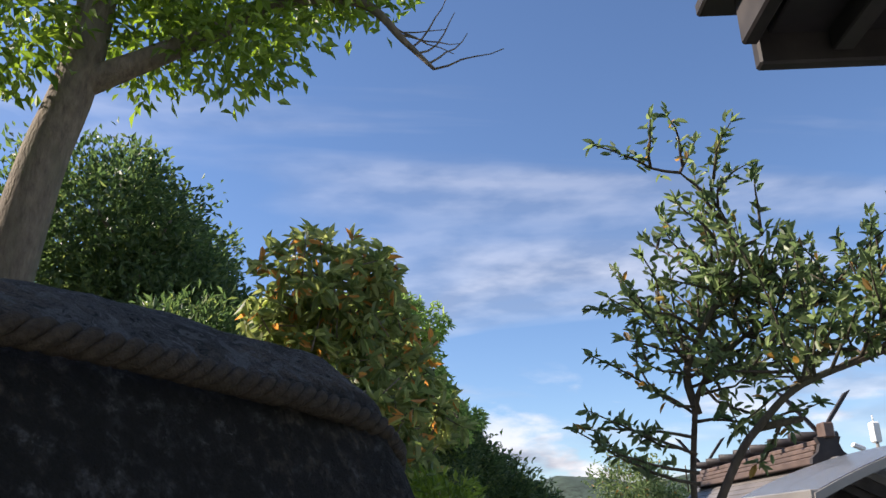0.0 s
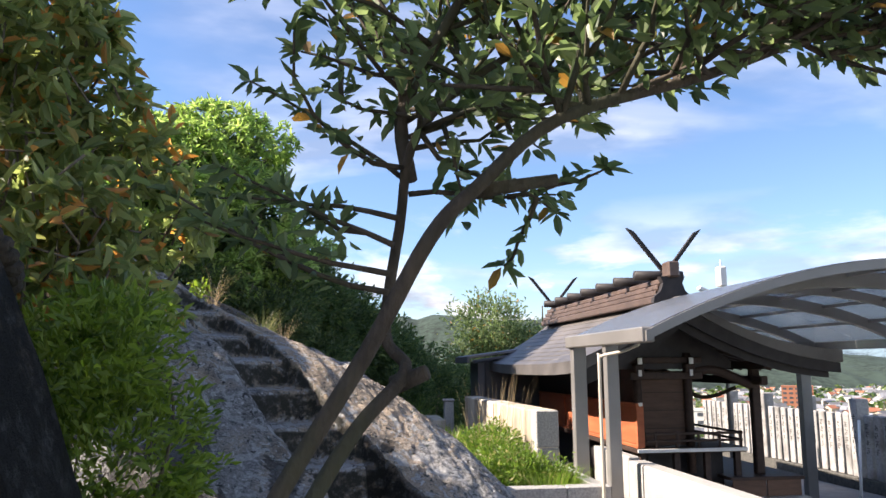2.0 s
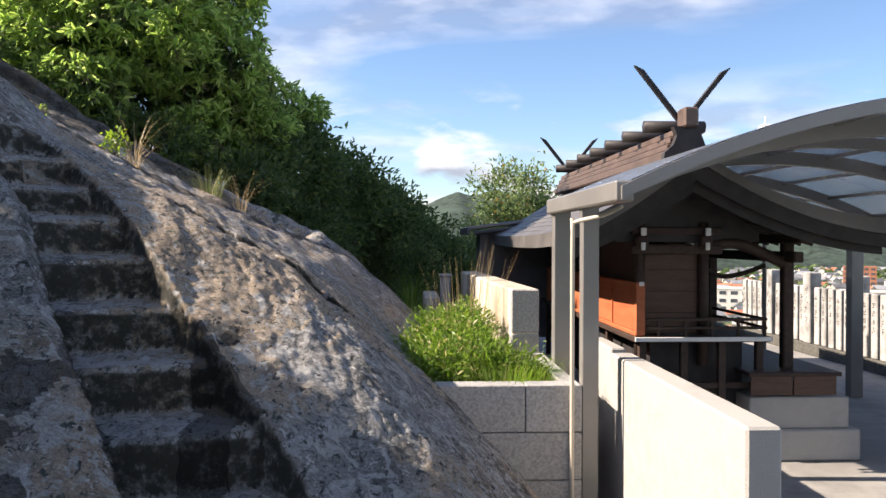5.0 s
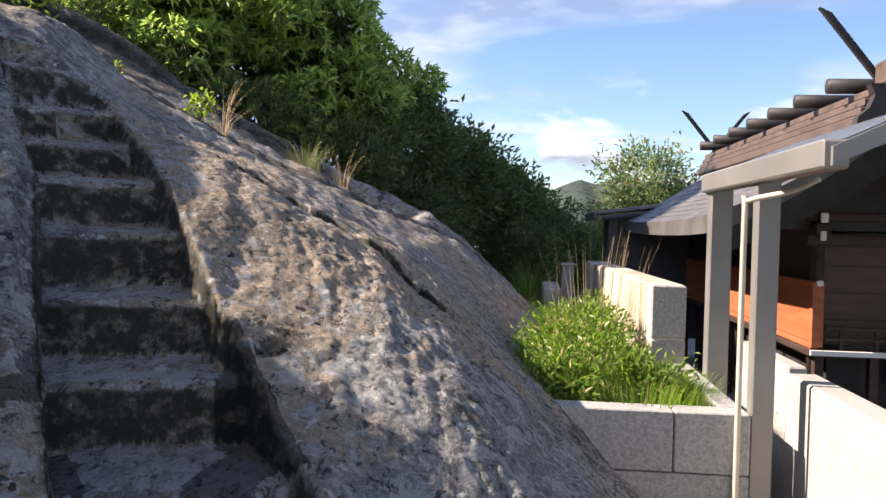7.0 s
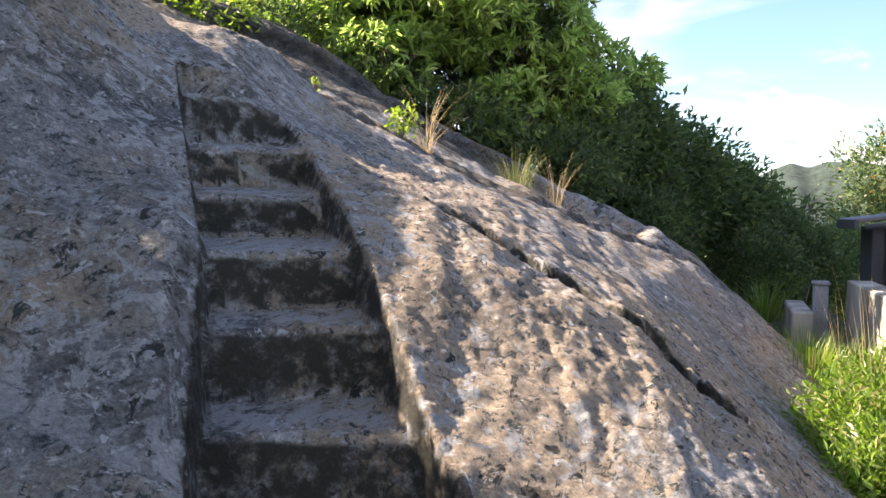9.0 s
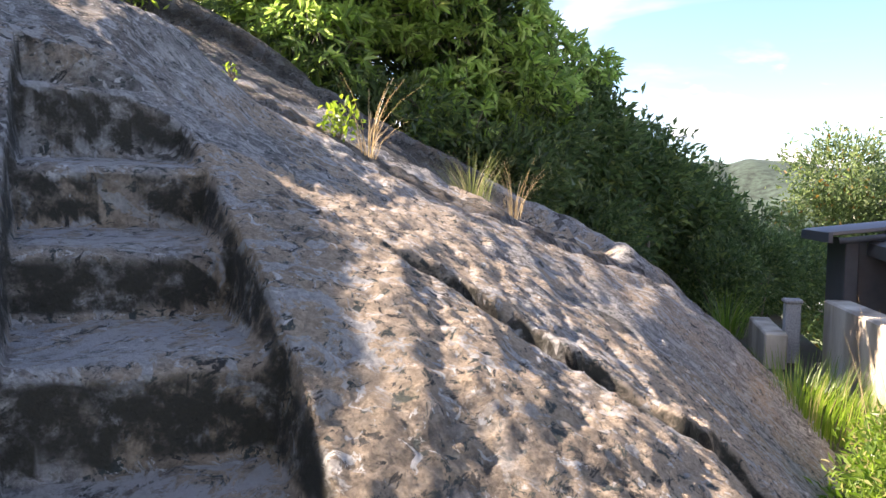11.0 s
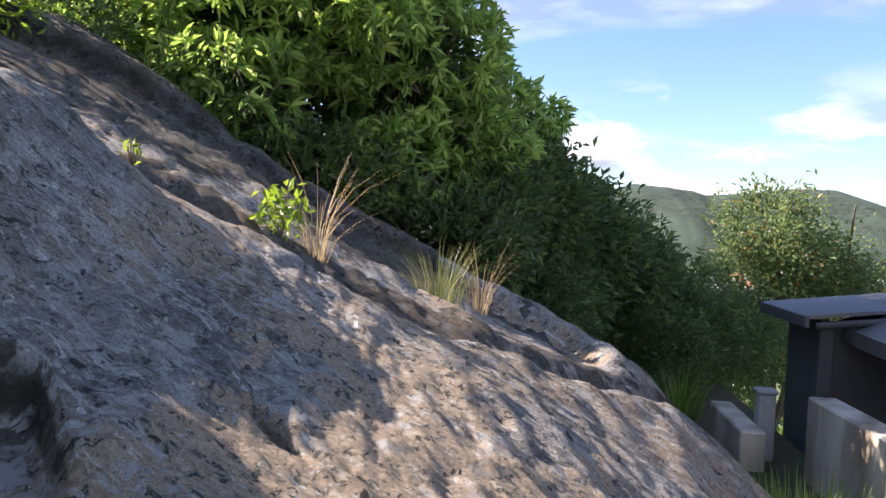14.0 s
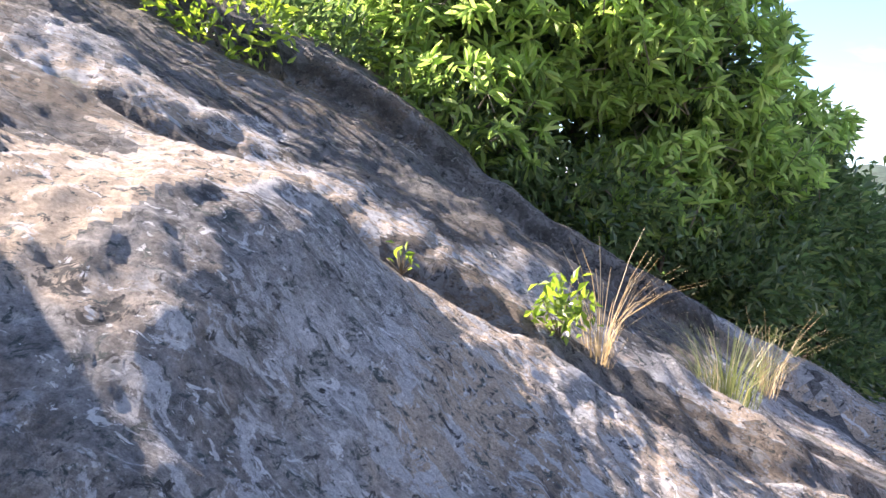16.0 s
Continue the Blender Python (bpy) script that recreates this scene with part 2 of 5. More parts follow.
M_FLOOR = material("concrete_floor", [(0.3, (0.23, 0.225, 0.215)), (0.7, (0.36, 0.35, 0.33))], 5, bump=0.15, bump_scale=160, second=(0.20, 0.195, 0.188), rough=0.75)
M_STEEL = material("taupe_painted_steel", [(0.3, (0.215, 0.208, 0.20)), (0.7, (0.275, 0.265, 0.255))], 2, rough=0.42, metal=0.35, spec=0.5)
M_CREAM = material("cream_plastic_pipe", [(0.3, (0.50, 0.45, 0.37)), (0.7, (0.58, 0.52, 0.43))], 3, rough=0.4)
M_WOOD = material("dark_stained_wood", [(0.3, (0.034, 0.023, 0.019)), (0.7, (0.075, 0.048, 0.038))], 6, bump=0.25, bump_scale=30, stretch=(3, 0.6, 3), rough=0.6, vary=0.12)
M_WOOD2 = material("brown_plank_wood", [(0.3, (0.075, 0.046, 0.034)), (0.7, (0.13, 0.08, 0.057))], 6, bump=0.25, bump_scale=30, stretch=(0.8, 0.8, 4), rough=0.62, vary=0.1)
M_RED = material("vermilion_faded_wood", [(0.3, (0.34, 0.095, 0.042)), (0.7, (0.47, 0.15, 0.065))], 5, bump=0.15, bump_scale=40, stretch=(1, 0.4, 3), rough=0.55, vary=0.08)
M_ROOF = material("weathered_copper_roof", [(0.3, (0.095, 0.09, 0.088)), (0.7, (0.165, 0.155, 0.15))], 3, rough=0.5, metal=0.25, bump=0.1, bump_scale=25, second=(0.19, 0.175, 0.165), spec=0.5)
M_RIDGE = material("brown_copper_ridge", [(0.3, (0.095, 0.067, 0.056)), (0.7, (0.18, 0.13, 0.11))], 7, rough=0.5, metal=0.3, vary=0.12)
M_CHIGI = material("blackened_wood", [(0.3, (0.022, 0.02, 0.022)), (0.7, (0.05, 0.045, 0.045))], 8, rough=0.55)
M_WHITE = material("white_painted_metal", [(0.3, (0.72, 0.72, 0.70)), (0.7, (0.82, 0.82, 0.80))], 5, rough=0.5)
M_FENCE = material("grey_fence_granite", [(0.3, (0.28, 0.275, 0.265)), (0.7, (0.46, 0.45, 0.435))], 30, bump=0.25, bump_scale=90, vary=0.12, second=(0.20, 0.195, 0.185), second_scale=3, rough=0.85)
M_INK = material("black_engraving", [(0.3, (0.025, 0.025, 0.025)), (0.7, (0.05, 0.05, 0.05))], 20, rough=0.9)
M_ROPE = material("old_straw_rope", [(0.3, (0.028, 0.022, 0.016)), (0.7, (0.075, 0.06, 0.042))], 45, bump=0.6, bump_scale=150, stretch=(1, 1, 1), rough=0.95)
M_BARK = material("grey_brown_bark", [(0.3, (0.10, 0.08, 0.062)), (0.7, (0.25, 0.205, 0.155))], 22, bump=0.7, bump_scale=60, stretch=(1, 1, 0.4), rough=0.9, second=(0.15, 0.14, 0.095), second_scale=5)
M_BARK_DARK = material("dark_slender_bark", [(0.3, (0.05, 0.042, 0.034)), (0.7, (0.125, 0.10, 0.078))], 30, bump=0.6, bump_scale=70, stretch=(1, 1, 0.4), rough=0.9, second=(0.08, 0.08, 0.05), second_scale=6)
M_SOIL = material("leaf_litter_soil", [(0.3, (0.045, 0.036, 0.024)), (0.7, (0.13, 0.10, 0.06))], 14, bump=0.6, bump_scale=40, second=(0.06, 0.075, 0.03), second_scale=1.6, rough=0.95)
M_DARKSTONE = material("dark_mossy_stone", [(0.3, (0.05, 0.05, 0.045)), (0.7, (0.13, 0.125, 0.11))], 18, bump=0.5, bump_scale=50, rough=0.9)
M_GREYWALL = material("grey_sheet_metal_wall", [(0.3, (0.085, 0.085, 0.09)), (0.7, (0.13, 0.13, 0.135))], 4, rough=0.55, metal=0.2)
M_GREYROOF = material("grey_corrugated_roof", [(0.3, (0.17, 0.17, 0.185)), (0.7, (0.25, 0.25, 0.265))], 4, rough=0.45, metal=0.4, second=(0.2, 0.18, 0.17))
M_LAND = material("wooded_plain", [(0.35, (0.05, 0.075, 0.03)), (0.65, (0.13, 0.155, 0.075))], 0.02, second=(0.20, 0.21, 0.13), second_scale=0.004, rough=0.95)
M_LEAF = leaf_material("glossy_camellia_leaf", (0.060, 0.095, 0.042), (0.18, 0.23, 0.105), (0.28, 0.17, 0.06), 0.03, 0.45)
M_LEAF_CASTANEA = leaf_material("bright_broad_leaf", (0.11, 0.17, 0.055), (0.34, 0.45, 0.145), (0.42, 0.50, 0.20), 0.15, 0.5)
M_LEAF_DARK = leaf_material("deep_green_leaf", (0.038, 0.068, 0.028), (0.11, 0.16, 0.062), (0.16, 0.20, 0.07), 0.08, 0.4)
M_LEAF_ORANGE = leaf_material("green_and_rust_leaf", (0.10, 0.14, 0.05), (0.32, 0.35, 0.14), (0.48, 0.25, 0.10), 0.09, 0.5)
M_LEAF_BRIGHT = leaf_material("fresh_green_leaf", (0.075, 0.125, 0.025), (0.23, 0.31, 0.06), None, 0, 0.4)
M_GRASS = leaf_material("lush_grass", (0.07, 0.13, 0.025), (0.19, 0.27, 0.06), (0.30, 0.28, 0.13), 0.10, 0.4)
M_WIRY = leaf_material("wiry_dull_grass", (0.07, 0.09, 0.03), (0.17, 0.19, 0.08), (0.34, 0.29, 0.18), 0.15, 0.3)
M_STRAW = leaf_material("dry_straw_grass", (0.24, 0.18, 0.10), (0.46, 0.37, 0.23), None, 0, 0.3)
M_WOODS = leaf_material("distant_woodland", (0.040, 0.075, 0.022), (0.15, 0.215, 0.065))


# ---- mesh helpers ----
def solid(name, verts, faces, mat, parent=None, smooth=False):
    me = bpy.data.meshes.new(name)
    me.from_pydata([tuple(v) for v in verts] if not isinstance(verts, np.ndarray) else verts.tolist(), [],
                   faces if not isinstance(faces, np.ndarray) else faces.tolist())
    me.update()
    me.materials.append(mat)
    if smooth:
        me.polygons.foreach_set("use_smooth", [True] * len(me.polygons))
    ob = new(name, me)
    ob.parent = parent
    return ob


def part(name, bm, mat, parent=None, label="", smooth=False):
    me = bpy.data.meshes.new(name)
    bmesh.ops.recalc_face_normals(bm, faces=bm.faces)
    bm.to_mesh(me)
    bm.free()
    me.materials.append(mat)
    if smooth:
        me.polygons.foreach_set("use_smooth", [True] * len(me.polygons))
    ob = new(name, me)
    ob.parent = parent
    if label:
        tagged(ob, label)
    return ob


def box(bm, lo, hi, bevel=0.0, m=None):
    """An axis-parallel block between two corners, its edges rounded by bevel, turned by m."""
    r = bmesh.ops.create_cube(bm, size=1.0)
    vs = r["verts"]
    c = [(a + b) / 2 for a, b in zip(lo, hi)]
    bmesh.ops.scale(bm, vec=[abs(b - a) for a, b in zip(lo, hi)], verts=vs)
    bmesh.ops.translate(bm, vec=c, verts=vs)
    if bevel:
        es = list({e for v in vs for e in v.link_edges})
        out = bmesh.ops.bevel(bm, geom=es, offset=bevel, segments=1, affect="EDGES")
        vs = list({v for f in out["faces"] for v in f.verts} | {v for v in vs if v.is_valid})
    if m is not None:
        bmesh.ops.transform(bm, matrix=m, verts=[v for v in vs if v.is_valid])
    return bm


def block(name, lo, hi, mat, parent=None, bevel=0.006, label="", m=None):
    return part(name, box(bmesh.new(), lo, hi, bevel, m), mat, parent, label)


def tube_data(points, radii, segs=8):
    """Vertices and faces of a tube round a line of points, with a radius at each; closed at its ends."""
    pts = [Vector(p) for p in points]
    verts, faces = [], []
    side = None
    for i, p in enumerate(pts):
        d = (pts[min(i + 1, len(pts) - 1)] - pts[max(i - 1, 0)]).normalized()
        if side is None:
            side = d.orthogonal().normalized()
        side = (side - d * side.dot(d)).normalized()
        up = d.cross(side)
        for k in range(segs):
            a = 2 * math.pi * k / segs
            verts.append(p + (side * math.cos(a) + up * math.sin(a)) * radii[i])
    for i in range(len(pts) - 1):
        for k in range(segs):
            a, b = i * segs + k, i * segs + (k + 1) % segs
            faces.append((a, b, b + segs, a + segs))
    faces.append(tuple(range(segs))[::-1])
    faces.append(tuple(range((len(pts) - 1) * segs, len(pts) * segs)))
    return verts, faces


def tubes(name, lines, mat, parent=None, segs=8):
    """Several tubes, each (points, radii), as one mesh."""
    V, F = [], []
    for pts, rad in lines:
        v, f = tube_data(pts, rad, segs)
        o = len(V)
        V += v
        F += [tuple(i + o for i in q) for q in f]
    return solid(name, V, F, mat, parent, True)


def smooth_line(points, n=6):
    """A rounder line through the points (Catmull-Rom)."""
    P = [np.array(p, float) for p in points]
    P = [2 * P[0] - P[1]] + P + [2 * P[-1] - P[-2]]
    out = []
    for i in range(1, len(P) - 2):
        for k in range(n):
            t = k / n
            a, b, c, d = P[i - 1], P[i], P[i + 1], P[i + 2]
            out.append(0.5 * (2 * b + (c - a) * t + (2 * a - 5 * b + 4 * c - d) * t * t + (3 * b - a - 3 * c + d) * t ** 3))
    out.append(P[-2])
    return out


def empty(name, at, label, category, group="", kind=""):
    e = new(name)
    e.location = at
    e.empty_display_size = 0.1
    bpy.context.view_layer.update()
    return tagged(e, label, category, group, kind)


def adopt(ob, parent):
    """Makes ob a part of parent and keeps it where it is."""
    ob.parent = parent
    ob.matrix_parent_inverse = Matrix.Translation(parent.location).inverted()
    return ob


rng = np.random.default_rng(7)


def unit(v):
    return v / np.maximum(np.linalg.norm(v, axis=-1, keepdims=True), 1e-9)


def leaves(name, pos, heading, length, width, mat, parent=None, fold=0.25, droop=0.3, lance=False):
    """One leaf blade of two folded halves at each place, pointing along its heading."""
    n = len(pos)
    d = unit(heading)
    rnd = unit(rng.normal(size=(n, 3)) + np.array([-0.5, 0, 1.2]))
    side = unit(np.cross(d, rnd))
    up = np.cross(side, d)
    L = (length * rng.uniform(0.65, 1.25, n))[:, None]
    W = L * width
    base = pos
    mid = pos + d * L * 0.5
    tip = pos + d * L - up * L * droop * 0.4
    a = mid + side * W * 0.5 + up * W * fold
    b = mid - side * W * 0.5 + up * W * fold
    if lance:      # a longer blade with a rounded outline that bends down
        bend = up * L * droop * 0.4
        near, far_m = pos + d * L * 0.28 + up * L * 0.03, pos + d * L * 0.68 - bend * 0.35
        rows = [base, near + side * W * 0.42 + up * W * fold, far_m + side * W * 0.45 + up * W * fold, tip,
                far_m - side * W * 0.45 + up * W * fold, near - side * W * 0.42 + up * W * fold]
        V = np.stack(rows, 1).reshape(-1, 3)
        i = np.arange(n)[:, None] * 6
        return solid(name, V, np.concatenate([i + np.array([[0, 1, 2, 3]]), i + np.array([[0, 3, 4, 5]])], 0), mat, parent)
    V = np.stack([base, a, tip, b], 1).reshape(-1, 3)
    i = np.arange(n)[:, None] * 4
    F = np.concatenate([i + np.array([[0, 1, 2]]), i + np.array([[0, 2, 3]])], 0)
    return solid(name, V, F, mat, parent)


def crown_points(blobs, clumps, per, spread, shell=0.55, up=0.25, gaps=0.5):
    """Places and headings of leaves in clumps near the skins of ellipsoids (x, y, z, rx, ry, rz)."""
    B = np.array(blobs, float)
    vol = (B[:, 3] * B[:, 4] + B[:, 4] * B[:, 5] + B[:, 3] * B[:, 5])
    pick = rng.choice(len(B), clumps, p=vol / vol.sum())
    d = unit(rng.normal(size=(clumps, 3)))
    r = rng.uniform(shell, 1.0, clumps) ** 0.6
    wob = np.sin(d[:, 0] * 5 + pick) * np.sin(d[:, 1] * 6 + 1.3 * pick) * np.sin(d[:, 2] * 5 + 2.0)
    r = r * (1 + 0.28 * wob)
    C = B[pick, :3] + d * r[:, None] * B[pick, 3:]
    keep = rng.random(clumps) > gaps * (np.sin(C[:, 0] * 6.1) * np.sin(C[:, 1] * 5.3) * np.sin(C[:, 2] * 7.7) > 0.25)
    C, d = C[keep], d[keep]
    out = unit(d + np.array([0, 0, up]))
    P = np.repeat(C, per, 0) + rng.normal(size=(len(C) * per, 3)) * spread * 0.5
    H = unit(np.repeat(out, per, 0) + rng.normal(size=(len(C) * per, 3)) * 0.75)
    return P, H


# ---- the land ----
P0 = np.array((0.775, 7.738))          # right end of the middle stair edge
U = unit(np.array((-0.65, 0.76)))      # the way up the stairs
W = np.array((U[1], -U[0]))            # across them, to the open side
FLOOR = -0.46

STEPS = [(-1.38, 0.40), (-1.02, 0.63), (-0.66, 0.84), (-0.31, 1.045), (0.0, 1.25), (0.27, 1.44), (0.68, 1.61), (1.04, 1.79),
         (1.40, 2.02), (1.76, 2.19), (2.12, 2.35), (2.5, 2.51), (2.9, 2.67)]
STAIR_W = 0.46


def fbm(x, y, f, o=4, seed=0.0):
    """Smooth noise of several sizes, about -1 to 1."""
    out = np.zeros(np.shape(x))
    amp, tot = 1.0, 0.0
    flat = [np.ravel(x), np.ravel(y)]
    for k in range(o):
        v = np.array([noise.noise((a * f + seed, b * f - seed, seed * 0.7 + k)) for a, b in zip(*flat)])
        out += amp * v.reshape(np.shape(x))
        tot += amp
        amp, f = amp * 0.5, f * 2.1
    return out / tot


def slab_height(x):
    return np.interp(x, [-9, -6, -4, -2.6, -1.75, -1.14, -0.8, -0.5, -0.1, 0.15, 0.52, 0.8, 1.27, 1.6, 1.85, 2.1, 2.5, 3.0, 4.5],
                     [5.2, 4.4, 3.75, 3.12, 2.75, 2.42, 2.27, 2.12, 1.88, 1.75, 1.58, 1.43, 1.17, 0.90, 0.66, 0.45, 0.05, -0.55, -2.4])


def ramp_height(s):
    return np.interp(s, [-4, -2.4, -1.7] + [a for a, _ in STEPS] + [3.6, 9], [-1.6, -0.55, 0.12] + [b for _, b in STEPS] + [3.0, 6.2])


def smin(a, b, k):
    h = np.clip(0.5 + 0.5 * (b - a) / k, 0, 1)
    return b * (1 - h) + a * h - k * h * (1 - h)


def line_distance(x, y, pts):
    """Distance to a line of points, and on which side (positive: to its left)."""
    best, sign = np.full(np.shape(x), 1e9), np.ones(np.shape(x))
    for (ax, ay), (bx, by) in zip(pts[:-1], pts[1:]):
        dx, dy = bx - ax, by - ay
        t = np.clip(((x - ax) * dx + (y - ay) * dy) / (dx * dx + dy * dy), 0, 1)
        ex, ey = x - ax - t * dx, y - ay - t * dy
        d = np.hypot(ex, ey)
        near = d < best
        best = np.where(near, d, best)
        sign = np.where(near, np.sign(dx * ey - dy * ex), sign)
    return best, sign


BOULDER_TOE = [(-3.2, 0.6), (-0.35, 2.40), (0.25, 3.35), (0.72, 4.1), (0.72, 4.7), (0.3, 5.25), (-0.6, 5.6), (-2.5, 6.2), (-6, 7.5)]
GROOVE = [(-3.5, 9.7), (-1.4, 10.45), (-0.75, 10.75), (-0.3, 10.95), (0.1, 11.12), (0.7, 11.75), (1.35, 12.7), (1.95, 14.5), (2.2, 18)]
LIP = [(-2.4, 12.2), (-1.2, 12.5), (-0.4, 12.75), (0.25, 13.25), (0.7, 13.15), (0.86, 12.7), (0.82, 12.2), (1.0, 11.6)]
BROW = [(-0.70, 8.35), (-0.84, 8.93), (-0.90, 9.25), (-0.93, 9.75), (-1.02, 10.02)]
CRACK = [(0.66, 8.64), (0.74, 8.66), (0.80, 8.65), (0.87, 8.60), (0.95, 8.62), (1.06, 8.57), (1.20, 8.54), (1.29, 8.50), (1.38, 8.57), (1.52, 8.44), (1.62, 8.46)]
SMALL_CRACKS = [[(1.05, 10.0), (1.25, 9.9)], [(1.55, 8.4), (1.85, 8.25)], [(0.02, 9.2), (0.16, 9.08)]]


def rock_height(x, y, fine=True):
    s = (x - P0[0]) * U[0] + (y - P0[1]) * U[1]
    q = (x - P0[0]) * W[0] + (y - P0[1]) * W[1]
    f = slab_height(x + 0.10 * np.sin(y * 1.3 + 0.5))
    f = f - 0.05 * np.clip(y - 12.5, 0, 9) ** 1.25
    gd, gs = line_distance(x, y, GROOVE)
    far = gs > 0
    lobe = 0.5 + 0.5 * np.tanh(3.0 * fbm(x, y, 1.1, 2, 8.8))
    gw = gd + 0.05 * fbm(x, y, 3.0, 3, 2.9)
    f = f - (0.04 + 0.07 * lobe) * np.exp(-(gw / 0.07) ** 2) + np.where(far, (0.09 * lobe - 0.03) * (1 - np.exp(-(np.maximum(gw, 0) / (0.10 + 0.10 * lobe)) ** 2)), 0)
    # behind the groove a second sheet of rock with a rounded lip, then the fall into the thicket
    ld, ls = line_distance(x, y, LIP)
    ld = np.where(ls > 0, ld + 0.05 * fbm(x, y, 2.2, 2, 6.1), 0)
    beyond = np.where((y > 11.6) & far, 1 - np.exp(-(gd / 0.25) ** 2), 0) * np.clip((y - 11.6) / 0.3, 0, 1)
    f = f + beyond * (-0.15 * np.clip(x + 1.2, 0, 0.8) / 0.8 + 0.21 * (1 - np.exp(-(np.maximum(ld, 0) / 0.12) ** 2)))
    f = f - np.where(far & (y > 9.5), np.clip(gd - 1.5, 0, 9) * 0.42, 0) * np.clip((x + 2.4) / 1.6, 0, 1)
    # the swelling whose brow shades its own steep face
    bd, bs = line_distance(x, y, BROW)
    f = f + 0.23 * np.exp(-(bd / np.where(bs > 0, 0.42, 0.31)) ** 2)
    rim = ramp_height(s) + 0.05
    left = np.clip((-q - np.interp(s, [-1.3, -0.3, 0.2], [0.62, 0.53, STAIR_W])) / 0.06, 0, 1)
    low_part = 1 - np.clip((s - 0.3) / 0.6, 0, 1)
    rim = rim + 0.05 * left * low_part
    gully = np.clip((-q - 1.35) / 0.35, 0, 1)
    rim = rim - 0.33 * gully * (1 - np.clip((s - 0.5) / 0.8, 0, 1))
    z = smin(f, rim, 0.12)
    z = np.where(q < -STAIR_W, smin(f + 0.25 * low_part, rim, 0.12), z)
    z = z + 0.62 * np.exp(-((s - 1.75) / 1.15) ** 4 - ((q + 1.15) / 0.42) ** 2)
    if fine:
        z = z + 0.05 * fbm(x, y, 1.4, 3, 3.1) + 0.012 * fbm(x, y, 7.0, 4, 9.2) + 0.012 * fbm(x, y, 15.0, 2, 7.4) + (0.010 + 0.006 * (q > 0) * np.clip(1 - s, 0, 1)) * fbm(x, y, 38.0, 3, 4.2) * np.exp(-np.clip(y - 9, 0, 9) / 3)
        # layered flakes that run along the slab
        fl = fbm(x * 1.6 + 0.4 * y, y * 0.5, 4.0, 3, 5.5)
        z = z + 0.009 * np.tanh(6 * fl)
        for line, deep, wide in [(CRACK, 0.16, 0.024)] + [(c, 0.05, 0.014) for c in SMALL_CRACKS]:
            cd, _ = line_distance(x, y, line)
            cd = cd + 0.012 * np.sin(x * 41 + y * 29) * (line is CRACK)
            z = z - deep * np.exp(-(cd / (wide * (1 + 0.5 * np.sin(x * 23)))) ** 2)
        cd, cs = line_distance(x, y, CRACK)
        z = z + np.where(cs > 0, 0.030, -0.012) * np.exp(-(cd / 0.12) ** 2)
    # the cut stairs: worn treads that tip forward, and steep risers
    wide_q = np.interp(s, [-1.3, -0.3, 0.2], [0.62, 0.53, STAIR_W])
    inside = (q > -wide_q + 0.01) & (q < 0.0) & (s > -1.45) & (s < 1.58)
    edge = np.array([a for a, _ in STEPS])
    top = np.array([b for _, b in STEPS])
    skew = np.interp(s, [-1.4, -0.5, -0.2, 0.03, 0.27, 0.6], [0.26, 0.24, 0.18, 0.10, -0.03, -0.06])
    ss = s + skew * q / wide_q + (0.014 * np.sin(q * 9 + 3 * np.floor(s * 3)) if fine else 0)
    i = np.clip(np.searchsorted(edge, ss, side="right") - 1, 0, len(edge) - 1)
    nxt = np.minimum(i + 1, len(edge) - 1)
    run = np.where(nxt > i, edge[nxt] - edge[i], 0.4)
    u = np.clip((ss - edge[i]) / run, 0, 1)
    tread = top[i] + 0.035 * u - 0.02 * np.exp(-((u) / 0.06) ** 2)
    rise = np.clip((ss - (edge[nxt] - 0.022)) / 0.022, 0, 1)
    st = np.where(nxt > i, tread * (1 - rise) + top[nxt] * rise - 0.02 * rise, tread)
    if fine:
        st = st + 0.010 * fbm(x, y, 9.0, 3, 1.7)
    wall = np.clip(np.minimum(q + wide_q, -q) / 0.03, 0, 1)
    z = np.where(inside, np.minimum(z, st * wall + z * (1 - wall)), z)
    return z, s, q


def boulder_height(x, y, fine=True):
    """The boulder bound with a rope."""
    d, sg = line_distance(x, y, BOULDER_TOE)
    d = np.where(sg > 0, d, -d)
    b = np.interp(d, [-1.2, -0.5, 0, 0.25, 0.45, 0.62, 0.80, 1.05, 1.7, 2.8, 6], [-2.2, -0.75, -0.05, 0.80, 1.45, 1.88, 2.02, 2.10, 2.30, 2.75, 3.8])
    if fine:
        b = b + 0.07 * fbm(x, y, 1.2, 3, 7.7) + 0.02 * fbm(x, y, 6.0, 3, 2.2)
    return b


def axis(spans):
    out = []
    for a, b, step in spans:
        n = max(1, int(round((b - a) / step)))
        out += list(np.linspace(a, b, n, endpoint=False))
    return np.array(out + [spans[-1][1]])


s_ax = axis([(-7.5, -3.2, 0.10), (-3.2, -1.5, 0.04), (-1.5, 1.3, 0.011), (1.3, 3.0, 0.018), (3.0, 7.0, 0.035), (7.0, 13.0, 0.10)])
q_ax = axis([(-8.0, -4.6, 0.12), (-4.6, -1.6, 0.04), (-1.6, -0.62, 0.025), (-0.62, 0.06, 0.012), (0.06, 0.3, 0.016), (0.3, 1.25, 0.010), (1.25, 2.4, 0.022), (2.4, 6.5, 0.06)])
S, Q = np.meshgrid(s_ax, q_ax, indexing="ij")
X = P0[0] + S * U[0] + Q * W[0]
Y = P0[1] + S * U[1] + Q * W[1]
Z, _, _ = rock_height(X, Y)
ni, nj = X.shape
V = np.stack([X, Y, Z], -1).reshape(-1, 3)
